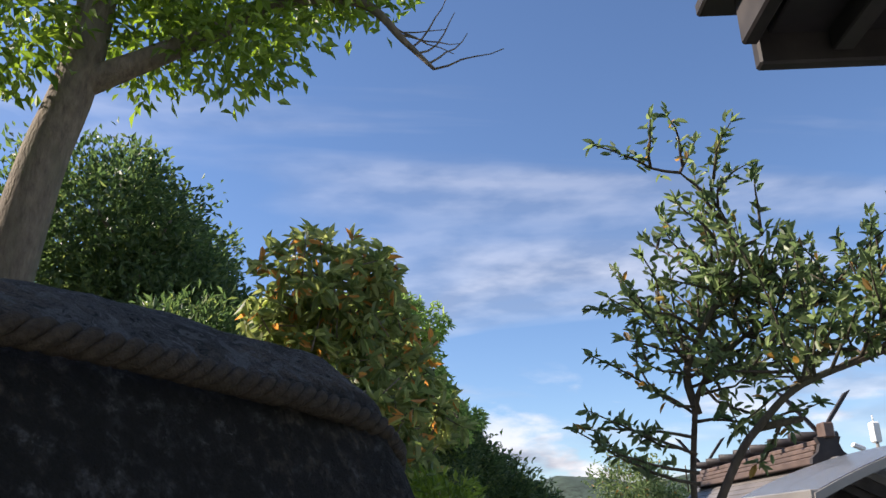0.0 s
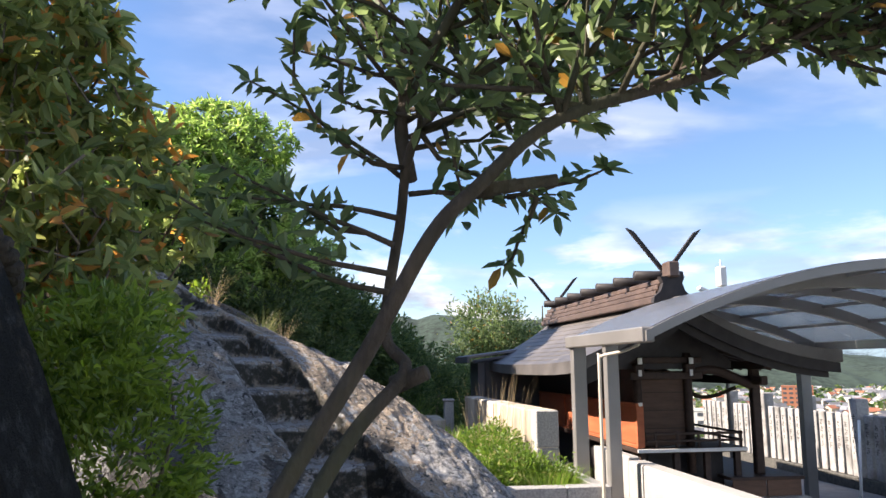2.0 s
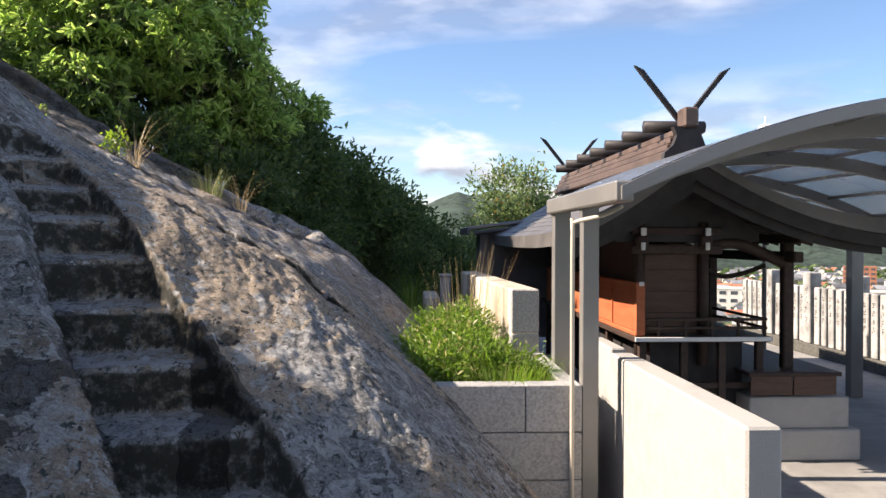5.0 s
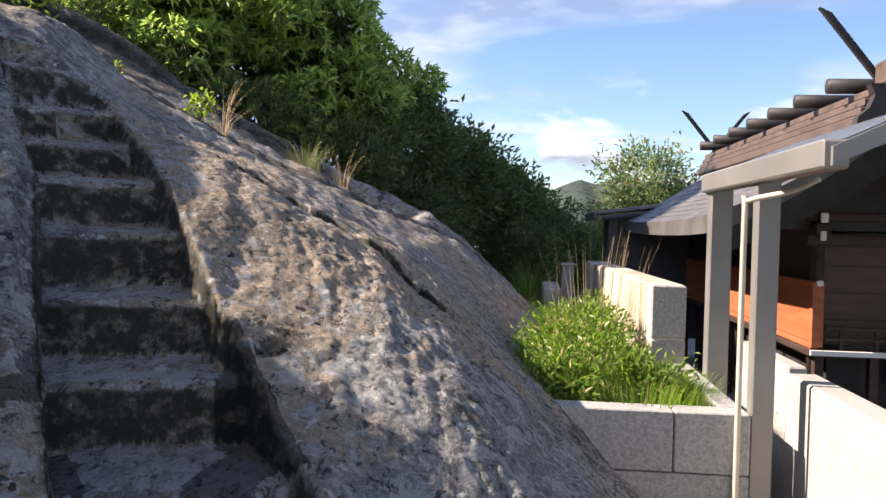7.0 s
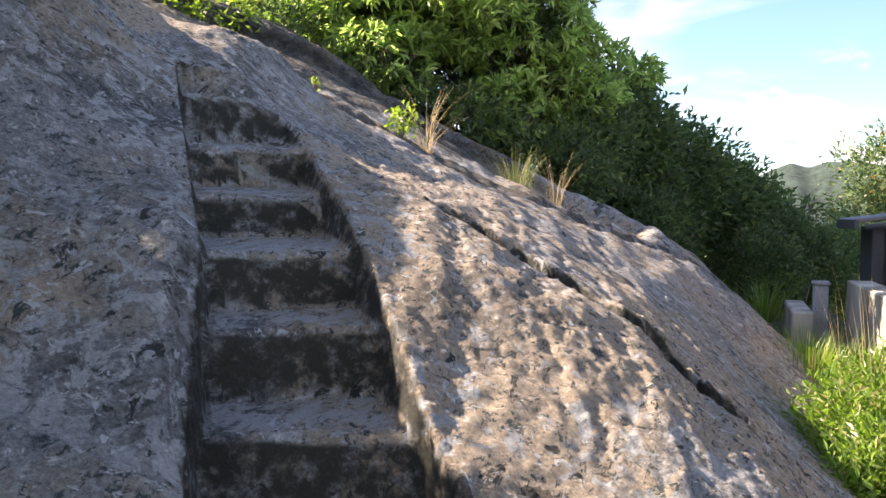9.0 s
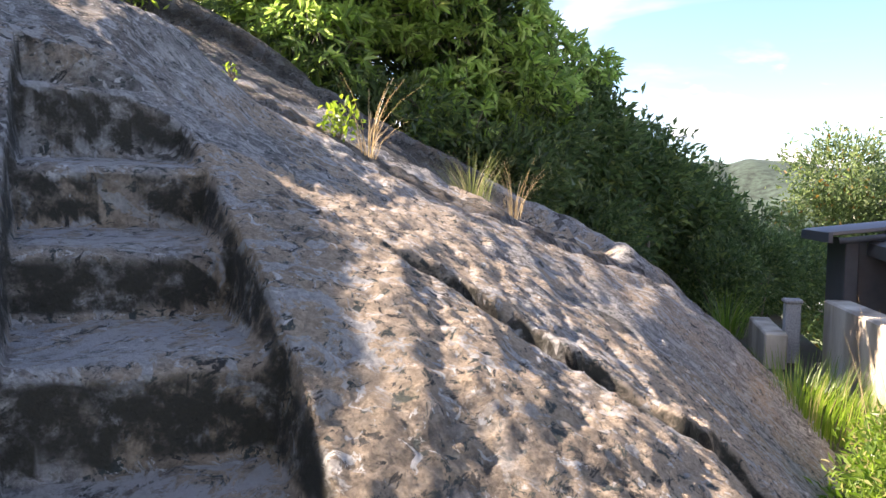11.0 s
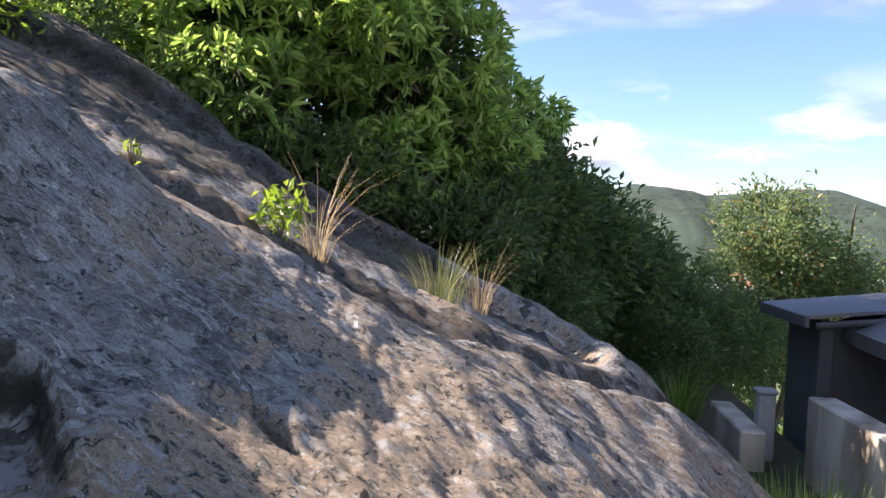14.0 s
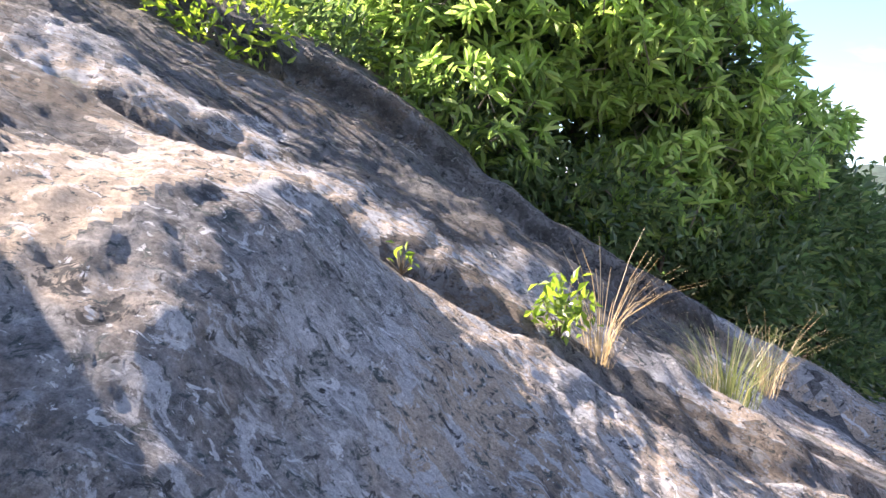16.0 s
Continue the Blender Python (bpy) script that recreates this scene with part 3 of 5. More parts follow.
I = np.arange(ni * nj).reshape(ni, nj)
Fq = np.stack([I[:-1, :-1], I[1:, :-1], I[1:, 1:], I[:-1, 1:]], -1).reshape(-1, 4)
low = V[:, 2][Fq].max(1) > FLOOR - 0.7
Fq = Fq[low]
used = np.unique(Fq)
remap = np.zeros(len(V), int)
remap[used] = np.arange(len(used))
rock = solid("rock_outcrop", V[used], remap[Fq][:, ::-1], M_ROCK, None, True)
fc = V[used][remap[Fq]].mean(1)
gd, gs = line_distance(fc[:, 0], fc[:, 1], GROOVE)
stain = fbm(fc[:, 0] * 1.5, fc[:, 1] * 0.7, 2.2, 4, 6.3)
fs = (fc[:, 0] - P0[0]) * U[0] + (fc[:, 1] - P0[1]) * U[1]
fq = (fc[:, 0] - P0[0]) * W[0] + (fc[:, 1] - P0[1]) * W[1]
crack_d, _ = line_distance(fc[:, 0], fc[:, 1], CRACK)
# shade of the crack and the left flank, put into the colour
crack_left_shade = (crack_d < 0.022 + 0.03 * stain) | (fq < 0.02) & (fs < 0.9) & (stain > np.where(fq > -0.46, 0.22, 0.05) + 0.2 * np.clip(fs + 0.8, -0.8, 2))
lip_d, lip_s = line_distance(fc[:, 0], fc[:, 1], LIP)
# black stains, plus shade painted along the groove and under the lip
stain_shade = ((gs > 0) & (gd < 0.10 + 0.9 * (stain + 0.12)) & (gd < 1.4)) | ((gd < 0.045) & (stain > -0.2)) | (stain > 0.46) | crack_left_shade
stain_shade |= (gs > 0) & (lip_s < 0) & (lip_d < 0.16 + 0.3 * stain) | (gs > 0) & (gd > 0.80 + 1.1 * stain) & (fc[:, 0] < -0.1)
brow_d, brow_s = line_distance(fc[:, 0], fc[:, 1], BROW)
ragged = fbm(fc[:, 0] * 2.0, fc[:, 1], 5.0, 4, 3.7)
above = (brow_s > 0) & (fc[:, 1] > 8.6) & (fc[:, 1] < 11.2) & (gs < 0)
stain_shade |= above & (brow_d > 0.46 + 0.5 * ragged) & (brow_d < 1.05 + 0.6 * ragged) & (stain + ragged > -0.25)
# bare tan stone on the sunlit bands; the sun's warmth is partly painted in
bare = above & (brow_d > 0.03 + 0.15 * ragged) & (brow_d < 0.46 + 0.35 * ragged)
bare |= (gs > 0) & (lip_s > 0) & (lip_d < 0.10 + 0.16 * ragged) & (fc[:, 1] > 11.6)
bare |= (gs < 0) & (brow_s < 0) & (fq > 0.10 + 0.3 * ragged) & (fq < 1.6 + 0.6 * ragged) & (fs > -0.5 + 0.8 * ragged) & (fs < 2.4) & (brow_d > 0.75 + 0.4 * ragged) & (ragged + stain > -0.12)
rock.data.materials.append(M_STAIN_SHADE)
rock.data.materials.append(M_BARE_LIT)
rock.data.polygons.foreach_set("material_index", np.where(stain_shade, 1, np.where(bare, 2, 0)))
tagged(rock, "weathered grey granite slab with stairs cut into it", "rock", kind="structure")


bx, by = np.meshgrid(axis([(-7, -2.6, 0.12), (-2.6, 1.3, 0.035)]), axis([(0.4, 6.2, 0.035), (6.2, 9.5, 0.12)]), indexing="ij")
bz = boulder_height(bx, by)
I = np.arange(bx.size).reshape(bx.shape)
Fq = np.stack([I[:-1, :-1], I[1:, :-1], I[1:, 1:], I[:-1, 1:]], -1).reshape(-1, 4)
Fq = Fq[bz.ravel()[Fq].max(1) > FLOOR - 0.3]
used = np.unique(Fq)
remap = np.zeros(bx.size, int)
remap[used] = np.arange(len(used))
boulder = solid("boulder", np.stack([bx, by, bz], -1).reshape(-1, 3)[used], remap[Fq], M_BOULDER, None, True)
tagged(boulder, "huge dark mossy boulder bound with a straw rope", "boulder", kind="structure")


def boulder_at(x, y):
    return float(boulder_height(np.array([float(x)]), np.array([float(y)]))[0])


def rock_at(x, y):
    return float(rock_height(np.array([float(x)]), np.array([float(y)]))[0][0])


# one sheet of ground to the horizon: the terrace, the hillside and the plain below
def spread_axis(lo, hi, n):
    t = np.linspace(-1, 1, n)
    k = np.sinh(t * 6.2) / np.sinh(6.2)
    return np.where(k < 0, -k * lo, k * hi)


gx, gy = spread_axis(-4200, 4200, 150) + 4.0, spread_axis(-4200, 4600, 150) + 9.0
GX, GY = np.meshgrid(gx, gy, indexing="ij")
drop = np.clip(np.maximum(GX - 9.4, (GY - 19.0) * 0.8), 0, None)
side = np.clip(-GX - 1.0, 0, None)
hill = np.minimum(side * 0.48, 22) * np.exp(-np.clip(GY - 17, 0, None) / 22) * np.exp(-np.clip(-GY - 30, 0, None) / 80)
GZ = FLOOR - 0.25 - 40 * (1 - np.exp(-drop / 42)) + hill + np.where(drop > 8, 0.8 * np.sin(GX * 0.11) * np.cos(GY * 0.09), 0)
GZ = np.where((GX < -1) & (GX > -9) & (GY > 2) & (GY < 15), np.minimum(GZ, slab_height(GX) - 0.6), GZ)
ni, nj = GX.shape
I = np.arange(ni * nj).reshape(ni, nj)
Fq = np.stack([I[:-1, :-1], I[1:, :-1], I[1:, 1:], I[:-1, 1:]], -1).reshape(-1, 4)
ground = solid("ground", np.stack([GX, GY, GZ], -1).reshape(-1, 3), Fq, M_LAND, None, True)
tagged(ground, "wooded hillside falling to a wide plain", "ground", kind="structure")


def ground_at(x, y):
    i, j = int(np.clip(np.searchsorted(gx, x), 1, len(gx) - 1)), int(np.clip(np.searchsorted(gy, y), 1, len(gy) - 1))
    tx, ty = (x - gx[i - 1]) / (gx[i] - gx[i - 1]), (y - gy[j - 1]) / (gy[j] - gy[j - 1])
    return float((GZ[i - 1, j - 1] * (1 - tx) + GZ[i, j - 1] * tx) * (1 - ty) + (GZ[i - 1, j] * (1 - tx) + GZ[i, j] * tx) * ty)


floor = block("floor", (-3.0, -6.0, FLOOR - 0.18), (8.7, 19.0, FLOOR), M_FLOOR, None, 0.0)
tagged(floor, "smooth grey concrete terrace floor", "floor", kind="structure")
soil = block("soil", (-2.0, 9.1, FLOOR - 0.1), (2.98, 21.0, 0.30), M_SOIL, None, 0.05)
tagged(soil, "dark leaf-covered soil behind the planter wall", "soil", kind="structure")


# ---- walls on the terrace ----
screen = tagged(block("wall_screen", (3.33, 7.08, FLOOR), (3.48, 9.24, 0.60), M_CONC, None, 0.012), "low pale rendered concrete wall", "wall", kind="structure")
screen_far = tagged(block("wall_screen_far", (3.36, 9.32, FLOOR), (3.46, 10.3, 0.62), M_CONC, None, 0.01), "low pale rendered concrete wall", "wall", kind="structure")
old = tagged(block("wall_old", (2.83, 10.42, -0.2), (3.05, 14.3, 0.955), M_OLD, None, 0.015, m=Matrix.Translation((2.83, 10.42, 0)) @ pose(0, 0, 0, 0, 0, 2.2) @ Matrix.Translation((-2.83, -10.42, 0))),
             "old plastered concrete wall with dark stains", "wall", kind="structure")
block("joint_block", (2.825, 10.415, 0.60), (3.052, 10.60, 0.952), M_BLOCK, None, 0.01).parent = old
block("joint_block", (2.825, 10.415, 0.30), (3.052, 10.60, 0.592), M_BLOCK, None, 0.01).parent = old
planter = empty("planter_wall", (2.6, 9.0, FLOOR), "planter wall of grey granite blocks", "wall", kind="structure")
for row in range(3):
    z1 = 0.44 - 0.302 * row
    cuts = [1.0, 1.98, 2.72, 3.08] if row % 2 == 0 else [1.0, 1.45, 2.35, 3.08]
    for a, b in zip(cuts[:-1], cuts[1:]):
        adopt(block("block", (a + 0.003, 8.94, z1 - 0.296), (b - 0.003, 9.10, z1), M_BLOCK, None, 0.006), planter)
for k in range(2):
    adopt(block("coping", (2.97, 9.11 + 0.85 * k, 0.10), (3.08, 9.94 + 0.85 * k, 0.438), M_BLOCK, None, 0.006), planter)


# ---- carport ----
def arch_z(x):
    return 2.16 - 0.52 * ((x - 5.25) / 2.15) ** 2


carport = empty("carport", (5.2, 10.5, FLOOR), "taupe steel carport with a smoky arched translucent roof", "carport")


def arch_beam(name, y, wide, deep, x0=3.08, x1=7.42, off=0.0, n=22):
    V, F = [], []
    for x in np.linspace(x0, x1, n):
        for dy, dz in ((-wide / 2, 0), (wide / 2, 0), (wide / 2, -deep), (-wide / 2, -deep)):
            V.append((x, y + dy, arch_z(x) + dz + off))
    for i in range(n - 1):
        for k in range(4):
            a, b = i * 4 + k, i * 4 + (k + 1) % 4
            F.append((a, b, b + 4, a + 4))
    F += [(3, 2, 1, 0), tuple(range((n - 1) * 4, n * 4))]
    return adopt(solid(name, V, F, M_STEEL), carport)


M_SMOKE = bpy.data.materials.new("smoky_polycarbonate")
M_SMOKE.use_nodes = True
_b = M_SMOKE.node_tree.nodes["Principled BSDF"]
_b.inputs["Base Color"].default_value = (0.34, 0.38, 0.44, 1)
_b.inputs["Roughness"].default_value = 0.25
_b.inputs["Transmission Weight"].default_value = 0.75
_b.inputs["IOR"].default_value = 1.05

ROOF_Y = [8.05, 9.0, 10.05, 11.1, 12.1, 13.05, 14.0]
for y, wide, deep in ((8.05, 0.05, 0.07), (9.0, 0.09, 0.13), (11.1, 0.08, 0.12), (13.05, 0.08, 0.12), (14.0, 0.05, 0.07)):
    arch_beam("arch_beam", y, wide, deep, 3.08 if y < 10 else 4.72)
arch_beam("arch_beam", 10.05, 0.06, 0.09)
xs = np.linspace(3.12, 7.38, 9)
for x in xs[1:-1]:
    adopt(block("purlin", (x - 0.016, 8.05, arch_z(x) - 0.045), (x + 0.016, 14.0 if x > 4.7 else 10.05, arch_z(x) - 0.008), M_STEEL, None, 0.004), carport)
for x in (3.10, 7.40):
    adopt(block("gutter", (x - 0.05, 8.05, arch_z(x) - 0.09), (x + 0.05, 14.0 if x > 5 else 10.08, arch_z(x) + 0.02), M_STEEL, None, 0.01), carport)
for a, b in zip(xs[:-1], xs[1:]):
    for y0, y1 in zip(ROOF_Y[:-1], ROOF_Y[1:]):
        if y0 > 10 and a < 4.7:
            continue
        V = []
        for x in np.linspace(a, b, 4):
            for yy in (y0 + 0.01, y1 - 0.01):
                V += [(x, yy, arch_z(x) + 0.002), (x, yy, arch_z(x) + 0.008)]
        F = []
        for i in range(3):
            o = i * 4
            F += [(o, o + 2, o + 6, o + 4), (o + 1, o + 5, o + 7, o + 3)]
        F += [(0, 1, 3, 2), (12, 14, 15, 13)] + [q for i in range(3) for q in ((i * 4, i * 4 + 4, i * 4 + 5, i * 4 + 1), (i * 4 + 2, i * 4 + 3, i * 4 + 7, i * 4 + 6))]
        adopt(solid("roof_panel", V, F, M_SMOKE), carport)
for x, y, w, z0 in ((3.135, 9.0, 0.054, FLOOR), (3.15, 10.0, 0.064, 0.28), (7.25, 11.1, 0.075, FLOOR), (7.18, 13.05, 0.075, FLOOR), (7.62, 9.05, 0.075, FLOOR)):
    adopt(block("post", (x - w, y - w * 0.8, z0), (x + w, y + w * 0.8, arch_z(np.clip(x, 3.1, 7.4)) - 0.06), M_STEEL, None, 0.008), carport)
pipe = tubes("drain_pipe", [(smooth_line([(3.24, 8.62, 1.55), (3.16, 8.75, 1.50), (3.02, 8.90, 1.46), (3.01, 8.91, 1.40), (3.01, 8.915, 0.45), (3.01, 8.915, FLOOR)], 4), [0.014] * 21)], M_CREAM)
adopt(pipe, carport)


# ---- shrine ----
shrine = empty("shrine", (4.4, 12.5, FLOOR), "dark wooden shrine with copper roof, crossed finials and ridge logs", "shrine")
SY0, SY1 = 10.15, 15.35


def sh(ob):
    return adopt(ob, shrine)


def roof_profile(k, right):
    """Underside-free roof line from the ridge (k = 0) to an eave (k = 1)."""
    if right:
        x = 4.25 + 1.66 * k
        z = 2.06 - 0.95 * k + 0.36 * k ** 2.0 - 0.02 * math.sin(k * 3.1)
    else:
        x = 4.25 - 1.05 * k
        z = 2.06 - 0.82 * k + 0.16 * k ** 2.0
    return x, z


def roof_side(right):
    n, thick = 14, 0.075
    V, F = [], []
    for j, y in enumerate(np.linspace(SY0, SY1, 12)):
        lift = 0.05 * abs(2 * (y - SY0) / (SY1 - SY0) - 1) ** 3
        for i in range(n):
            x, z = roof_profile(i / (n - 1), right)
            z += lift * (i / (n - 1)) ** 2
            V += [(x, y, z), (x, y, z - thick - 0.05 * (i / (n - 1)))]
    m = n * 2
    for j in range(11):
        for i in range(n - 1):
            o = j * m + i * 2
            F += [(o, o + m, o + m + 2, o + 2), (o + 1, o + 3, o + m + 3, o + m + 1)]
        o = j * m + (n - 1) * 2
        F.append((o, o + m, o + m + 1, o + 1))
    for o in (0, 11 * m):
        for i in range(n - 1):
            F.append((o + i * 2, o + i * 2 + 2, o + i * 2 + 3, o + i * 2 + 1))
    return sh(solid("roof", V, F, M_ROOF))


roof_side(True); roof_side(False)
for right in (True, False):       # seams of the copper sheets, and bargeboards
    lines = []
    for r in range(1, 11):
        x, z = roof_profile(r / 11, right)
        lines.append(([(x, SY0 + 0.02, z + 0.004), (x, SY1 - 0.02, z + 0.004)], [0.006, 0.006]))
    sh(tubes("seams", lines, M_ROOF, None, 5))
    for y in (SY0 + 0.03, SY0 + 0.10):
        deep = 0.15 if y < SY0 + 0.05 else 0.24
        V, F = [], []
        for i in range(16):
            x, z = roof_profile(i / 15 * (0.985 if y < SY0 + 0.05 else 0.93), right)
            zz = z - 0.085
            dd = deep * (1 - 0.35 * i / 15)
            V += [(x, y - 0.02, zz), (x, y + 0.02, zz), (x, y + 0.02, zz - dd), (x, y - 0.02, zz - dd)]
        for i in range(15):
            for k in range(4):
                a, b = i * 4 + k, i * 4 + (k + 1) % 4
                F.append((a, b, b + 4, a + 4))
        F += [(3, 2, 1, 0), (60, 61, 62, 63)]
        sh(solid("bargeboard", V, F, M_CHIGI))
# ridge: stepped courses, logs and crossed finials
for i, (w, z0, z1) in enumerate(((0.20, 2.00, 2.08), (0.165, 2.08, 2.14), (0.135, 2.14, 2.20), (0.105, 2.20, 2.26))):
    sh(block("ridge_course", (4.25 - w, SY0 + 0.22 + 0.02 * i, z0), (4.25 + w, SY1 - 0.2, z1 - 0.008), M_RIDGE, None, 0.008))
for i in range(7):
    y = SY0 + 0.55 + i * 0.66
    log = tubes("ridge_log", [([(4.25 - 0.26, y, 2.315), (4.25 + 0.26, y, 2.315)], [0.052, 0.052])], M_CHIGI, None, 12)
    sh(log)
V = []
prof = [(-0.21, 2.00), (-0.20, 2.06), (-0.13, 2.12), (-0.10, 2.20), (-0.13, 2.27), (0.13, 2.27), (0.10, 2.20), (0.13, 2.12), (0.20, 2.06), (0.21, 2.00)]
for y in (SY0 + 0.17, SY0 + 0.25):
    V += [(4.25 + a, y, b) for a, b in prof]
n = len(prof)
sh(solid("ridge_end", V, [tuple(range(n))[::-1], tuple(range(n, 2 * n))] + [(i, (i + 1) % n, n + (i + 1) % n, n + i) for i in range(n)], M_CHIGI))
sh(block("finial_block", (4.19, SY0 + 0.12, 2.26), (4.31, SY0 + 0.30, 2.42), M_RIDGE, None, 0.015))
for y in (10.5, 15.1):
    for sgn in (-1, 1):
        bm = bmesh.new()
        box(bm, (-0.021, -0.02, -0.2), (0.021, 0.02, 0.60), 0.004)
        for v in bm.verts:
            if v.co.z > 0.5:
                v.co.z += 0.035 * (1 if v.co.x * sgn > 0 else -1)
        bmesh.ops.transform(bm, matrix=pose(4.25, y + 0.022 * sgn, 2.30, 0, 38.5 * sgn, 0), verts=bm.verts)
        sh(part("crossed_finial", bm, M_CHIGI))
# body, gable and veranda
sh(block("wall_panel", (3.98, 10.62, 0.57), (4.46, 10.66, 1.32), M_WOOD2, None, 0.004))
for z in (0.74, 0.92, 1.10):
    sh(block("plank_joint", (4.0, 10.612, z), (4.44, 10.622, z + 0.008), M_WOOD, None, 0.0))
sh(block("side_wall", (3.96, 10.66, 0.57), (4.0, 15.0, 1.42), M_WOOD, None, 0.004))
sh(block("rear_wall", (3.98, 14.96, 0.5), (4.95, 15.0, 1.5), M_WOOD, None, 0.004))
sh(block("front_wall", (4.50, 11.7, 0.57), (4.55, 15.0, 1.55), M_WOOD, None, 0.004))
gv = [(3.72, 1.42), (4.25, 1.90), (4.95, 1.42), (4.95, 1.34), (3.72, 1.34)]
sh(solid("gable_board", [(a, y, b) for y in (10.60, 10.64) for a, b in gv],
         [(0, 1, 2, 3, 4), (9, 8, 7, 6, 5)] + [(i, i + 5, (i + 1) % 5 + 5, (i + 1) % 5) for i in range(5)], M_CHIGI))
sh(block("tie_beam", (3.85, 10.555, 1.235), (4.62, 10.625, 1.31), M_WOOD, None, 0.008))
sh(block("tie_beam", (3.85, 10.56, 1.40), (4.62, 10.62, 1.46), M_WOOD, None, 0.008))
for x in (3.93, 4.47):
    sh(tubes("pillar", [([(x, 10.6, 0.3), (x, 10.6, 1.5)], [0.045, 0.045])], M_WOOD, None, 12))
    sh(block("bracket", (x - 0.05, 10.50, 1.30), (x + 0.05, 10.58, 1.39), M_WOOD, None, 0.012))
    sh(block("white_cap", (x - 0.022, 10.475, 1.39), (x + 0.022, 10.50, 1.455), M_WHITE, None, 0.004, "white painted beam end"))
    sh(block("white_cap", (x - 0.020, 10.478, 1.27), (x + 0.014, 10.498, 1.335), M_WHITE, None, 0.004, "white painted beam end"))
for x in (3.905,):
    sh(block("white_cap", (x - 0.02, 10.45, 0.975), (x + 0.02, 10.465, 1.01), M_WHITE, None, 0.003, "white paper charm"))
# vermilion screen along the side
for y0, y1 in ((10.50, 11.25), (11.27, 12.2), (12.22, 13.2), (13.22, 14.6)):
    sh(block("red_panel", (3.875, y0, 0.60), (3.90, y1, 0.97), M_RED, None, 0.004))
for y in (10.49, 11.26, 12.21, 13.21, 14.6):
    sh(block("red_post", (3.86, y - 0.022, 0.52), (3.91, y + 0.022, 1.0), M_RED, None, 0.005))
for z in (0.58, 0.985):
    sh(block("red_rail", (3.855, 10.46, z - 0.018), (3.912, 14.62, z + 0.018), M_RED, None, 0.005))
sh(block("red_end_panel", (3.86, 10.455, 0.57), (3.935, 10.475, 1.0), M_RED, None, 0.004))
sh(block("deck", (3.84, 10.42, 0.515), (4.98, 15.0, 0.56), M_WOOD, None, 0.006))
sh(block("deck_edge", (3.84, 10.40, 0.525), (4.98, 10.418, 0.56), M_WHITE, None, 0.003, "white deck edge board"))
for z in (0.63, 0.70):
    sh(block("railing", (3.95, 10.45, z - 0.012), (4.96, 10.475, z + 0.012), M_WOOD, None, 0.004))
    sh(block("railing", (4.93, 10.45, z - 0.012), (4.955, 11.6, z + 0.012), M_WOOD, None, 0.004))
for x in np.linspace(4.05, 4.94, 5):
    sh(block("baluster", (x - 0.012, 10.452, 0.56), (x + 0.012, 10.473, 0.72), M_WOOD, None, 0.003))
for x in (3.93, 4.28, 4.60, 4.92):
    sh(block("stilt", (x - 0.03, 10.50, FLOOR + 0.25), (x + 0.03, 10.56, 0.52), M_WOOD, None, 0.004))
for x in (3.93, 4.92):
    for y in (11.6, 12.8, 14.0, 14.9):
        sh(block("stilt", (x - 0.03, y - 0.03, FLOOR + 0.2), (x + 0.03, y + 0.03, 0.52), M_WOOD, None, 0.004))
sh(block("brace", (3.93, 10.51, 0.12), (4.95, 10.545, 0.17), M_WOOD, None, 0.004))
sh(block("dark_base", (4.05, 10.7, FLOOR), (4.85, 14.9, 0.5), M_CHIGI, None, 0.0))
sh(block("plinth", (3.8, 10.38, FLOOR), (5.72, 15.1, -0.08 - 0.12), M_CONC, None, 0.015))
sh(block("step_base", (4.80, 10.42, -0.2), (5.64, 12.6, 0.06), M_CONC, None, 0.01))
for x0, x1 in ((4.80, 5.15), (5.16, 5.52)):
    sh(block("step_panel", (x0, 10.40, 0.08), (x1, 10.42, 0.24), M_WOOD2, None, 0.004))
sh(block("lower_deck", (4.78, 10.39, 0.235), (5.56, 12.6, 0.27), M_WOOD, None, 0.005))
for x, y in ((5.20, 10.62), (5.20, 12.3)):
    sh(block("porch_column", (x - 0.045, y - 0.045, 0.27), (x + 0.045, y + 0.045, 1.36), M_WOOD, None, 0.01))
for y in (10.62, 12.3):
    sh(tubes("rainbow_beam", [(smooth_line([(4.5, y, 1.30), (4.75, y, 1.33), (5.0, y, 1.24), (5.22, y, 1.14)], 4), [0.05] * 13)], M_WOOD, None, 8))
sh(block("porch_lintel", (5.16, 10.4, 1.17), (5.24, 12.5, 1.26), M_WOOD, None, 0.01))
sh(block("porch_purlin", (5.15, 10.3, 1.33), (5.25, 14.9, 1.41), M_WOOD, None, 0.01))
for k in range(22):
    y = SY0 + 0.15 + k * 0.235
    x0, z0 = roof_profile(0.3, True)
    x1, z1 = roof_profile(0.97, True)
    sh(tubes("rafter", [([(x0, y, z0 - 0.16), (x1, y, z1 - 0.16)], [0.02, 0.02])], M_WOOD, None, 4))
# small sacred rope under the porch
sh(tubes("straw_rope", [(smooth_line([(4.56, 10.9, 1.12), (4.75, 10.95, 1.04), (4.95, 11.0, 1.05), (5.18, 11.0, 1.13)], 5), [0.022] * 16)], M_ROPE, None, 8))


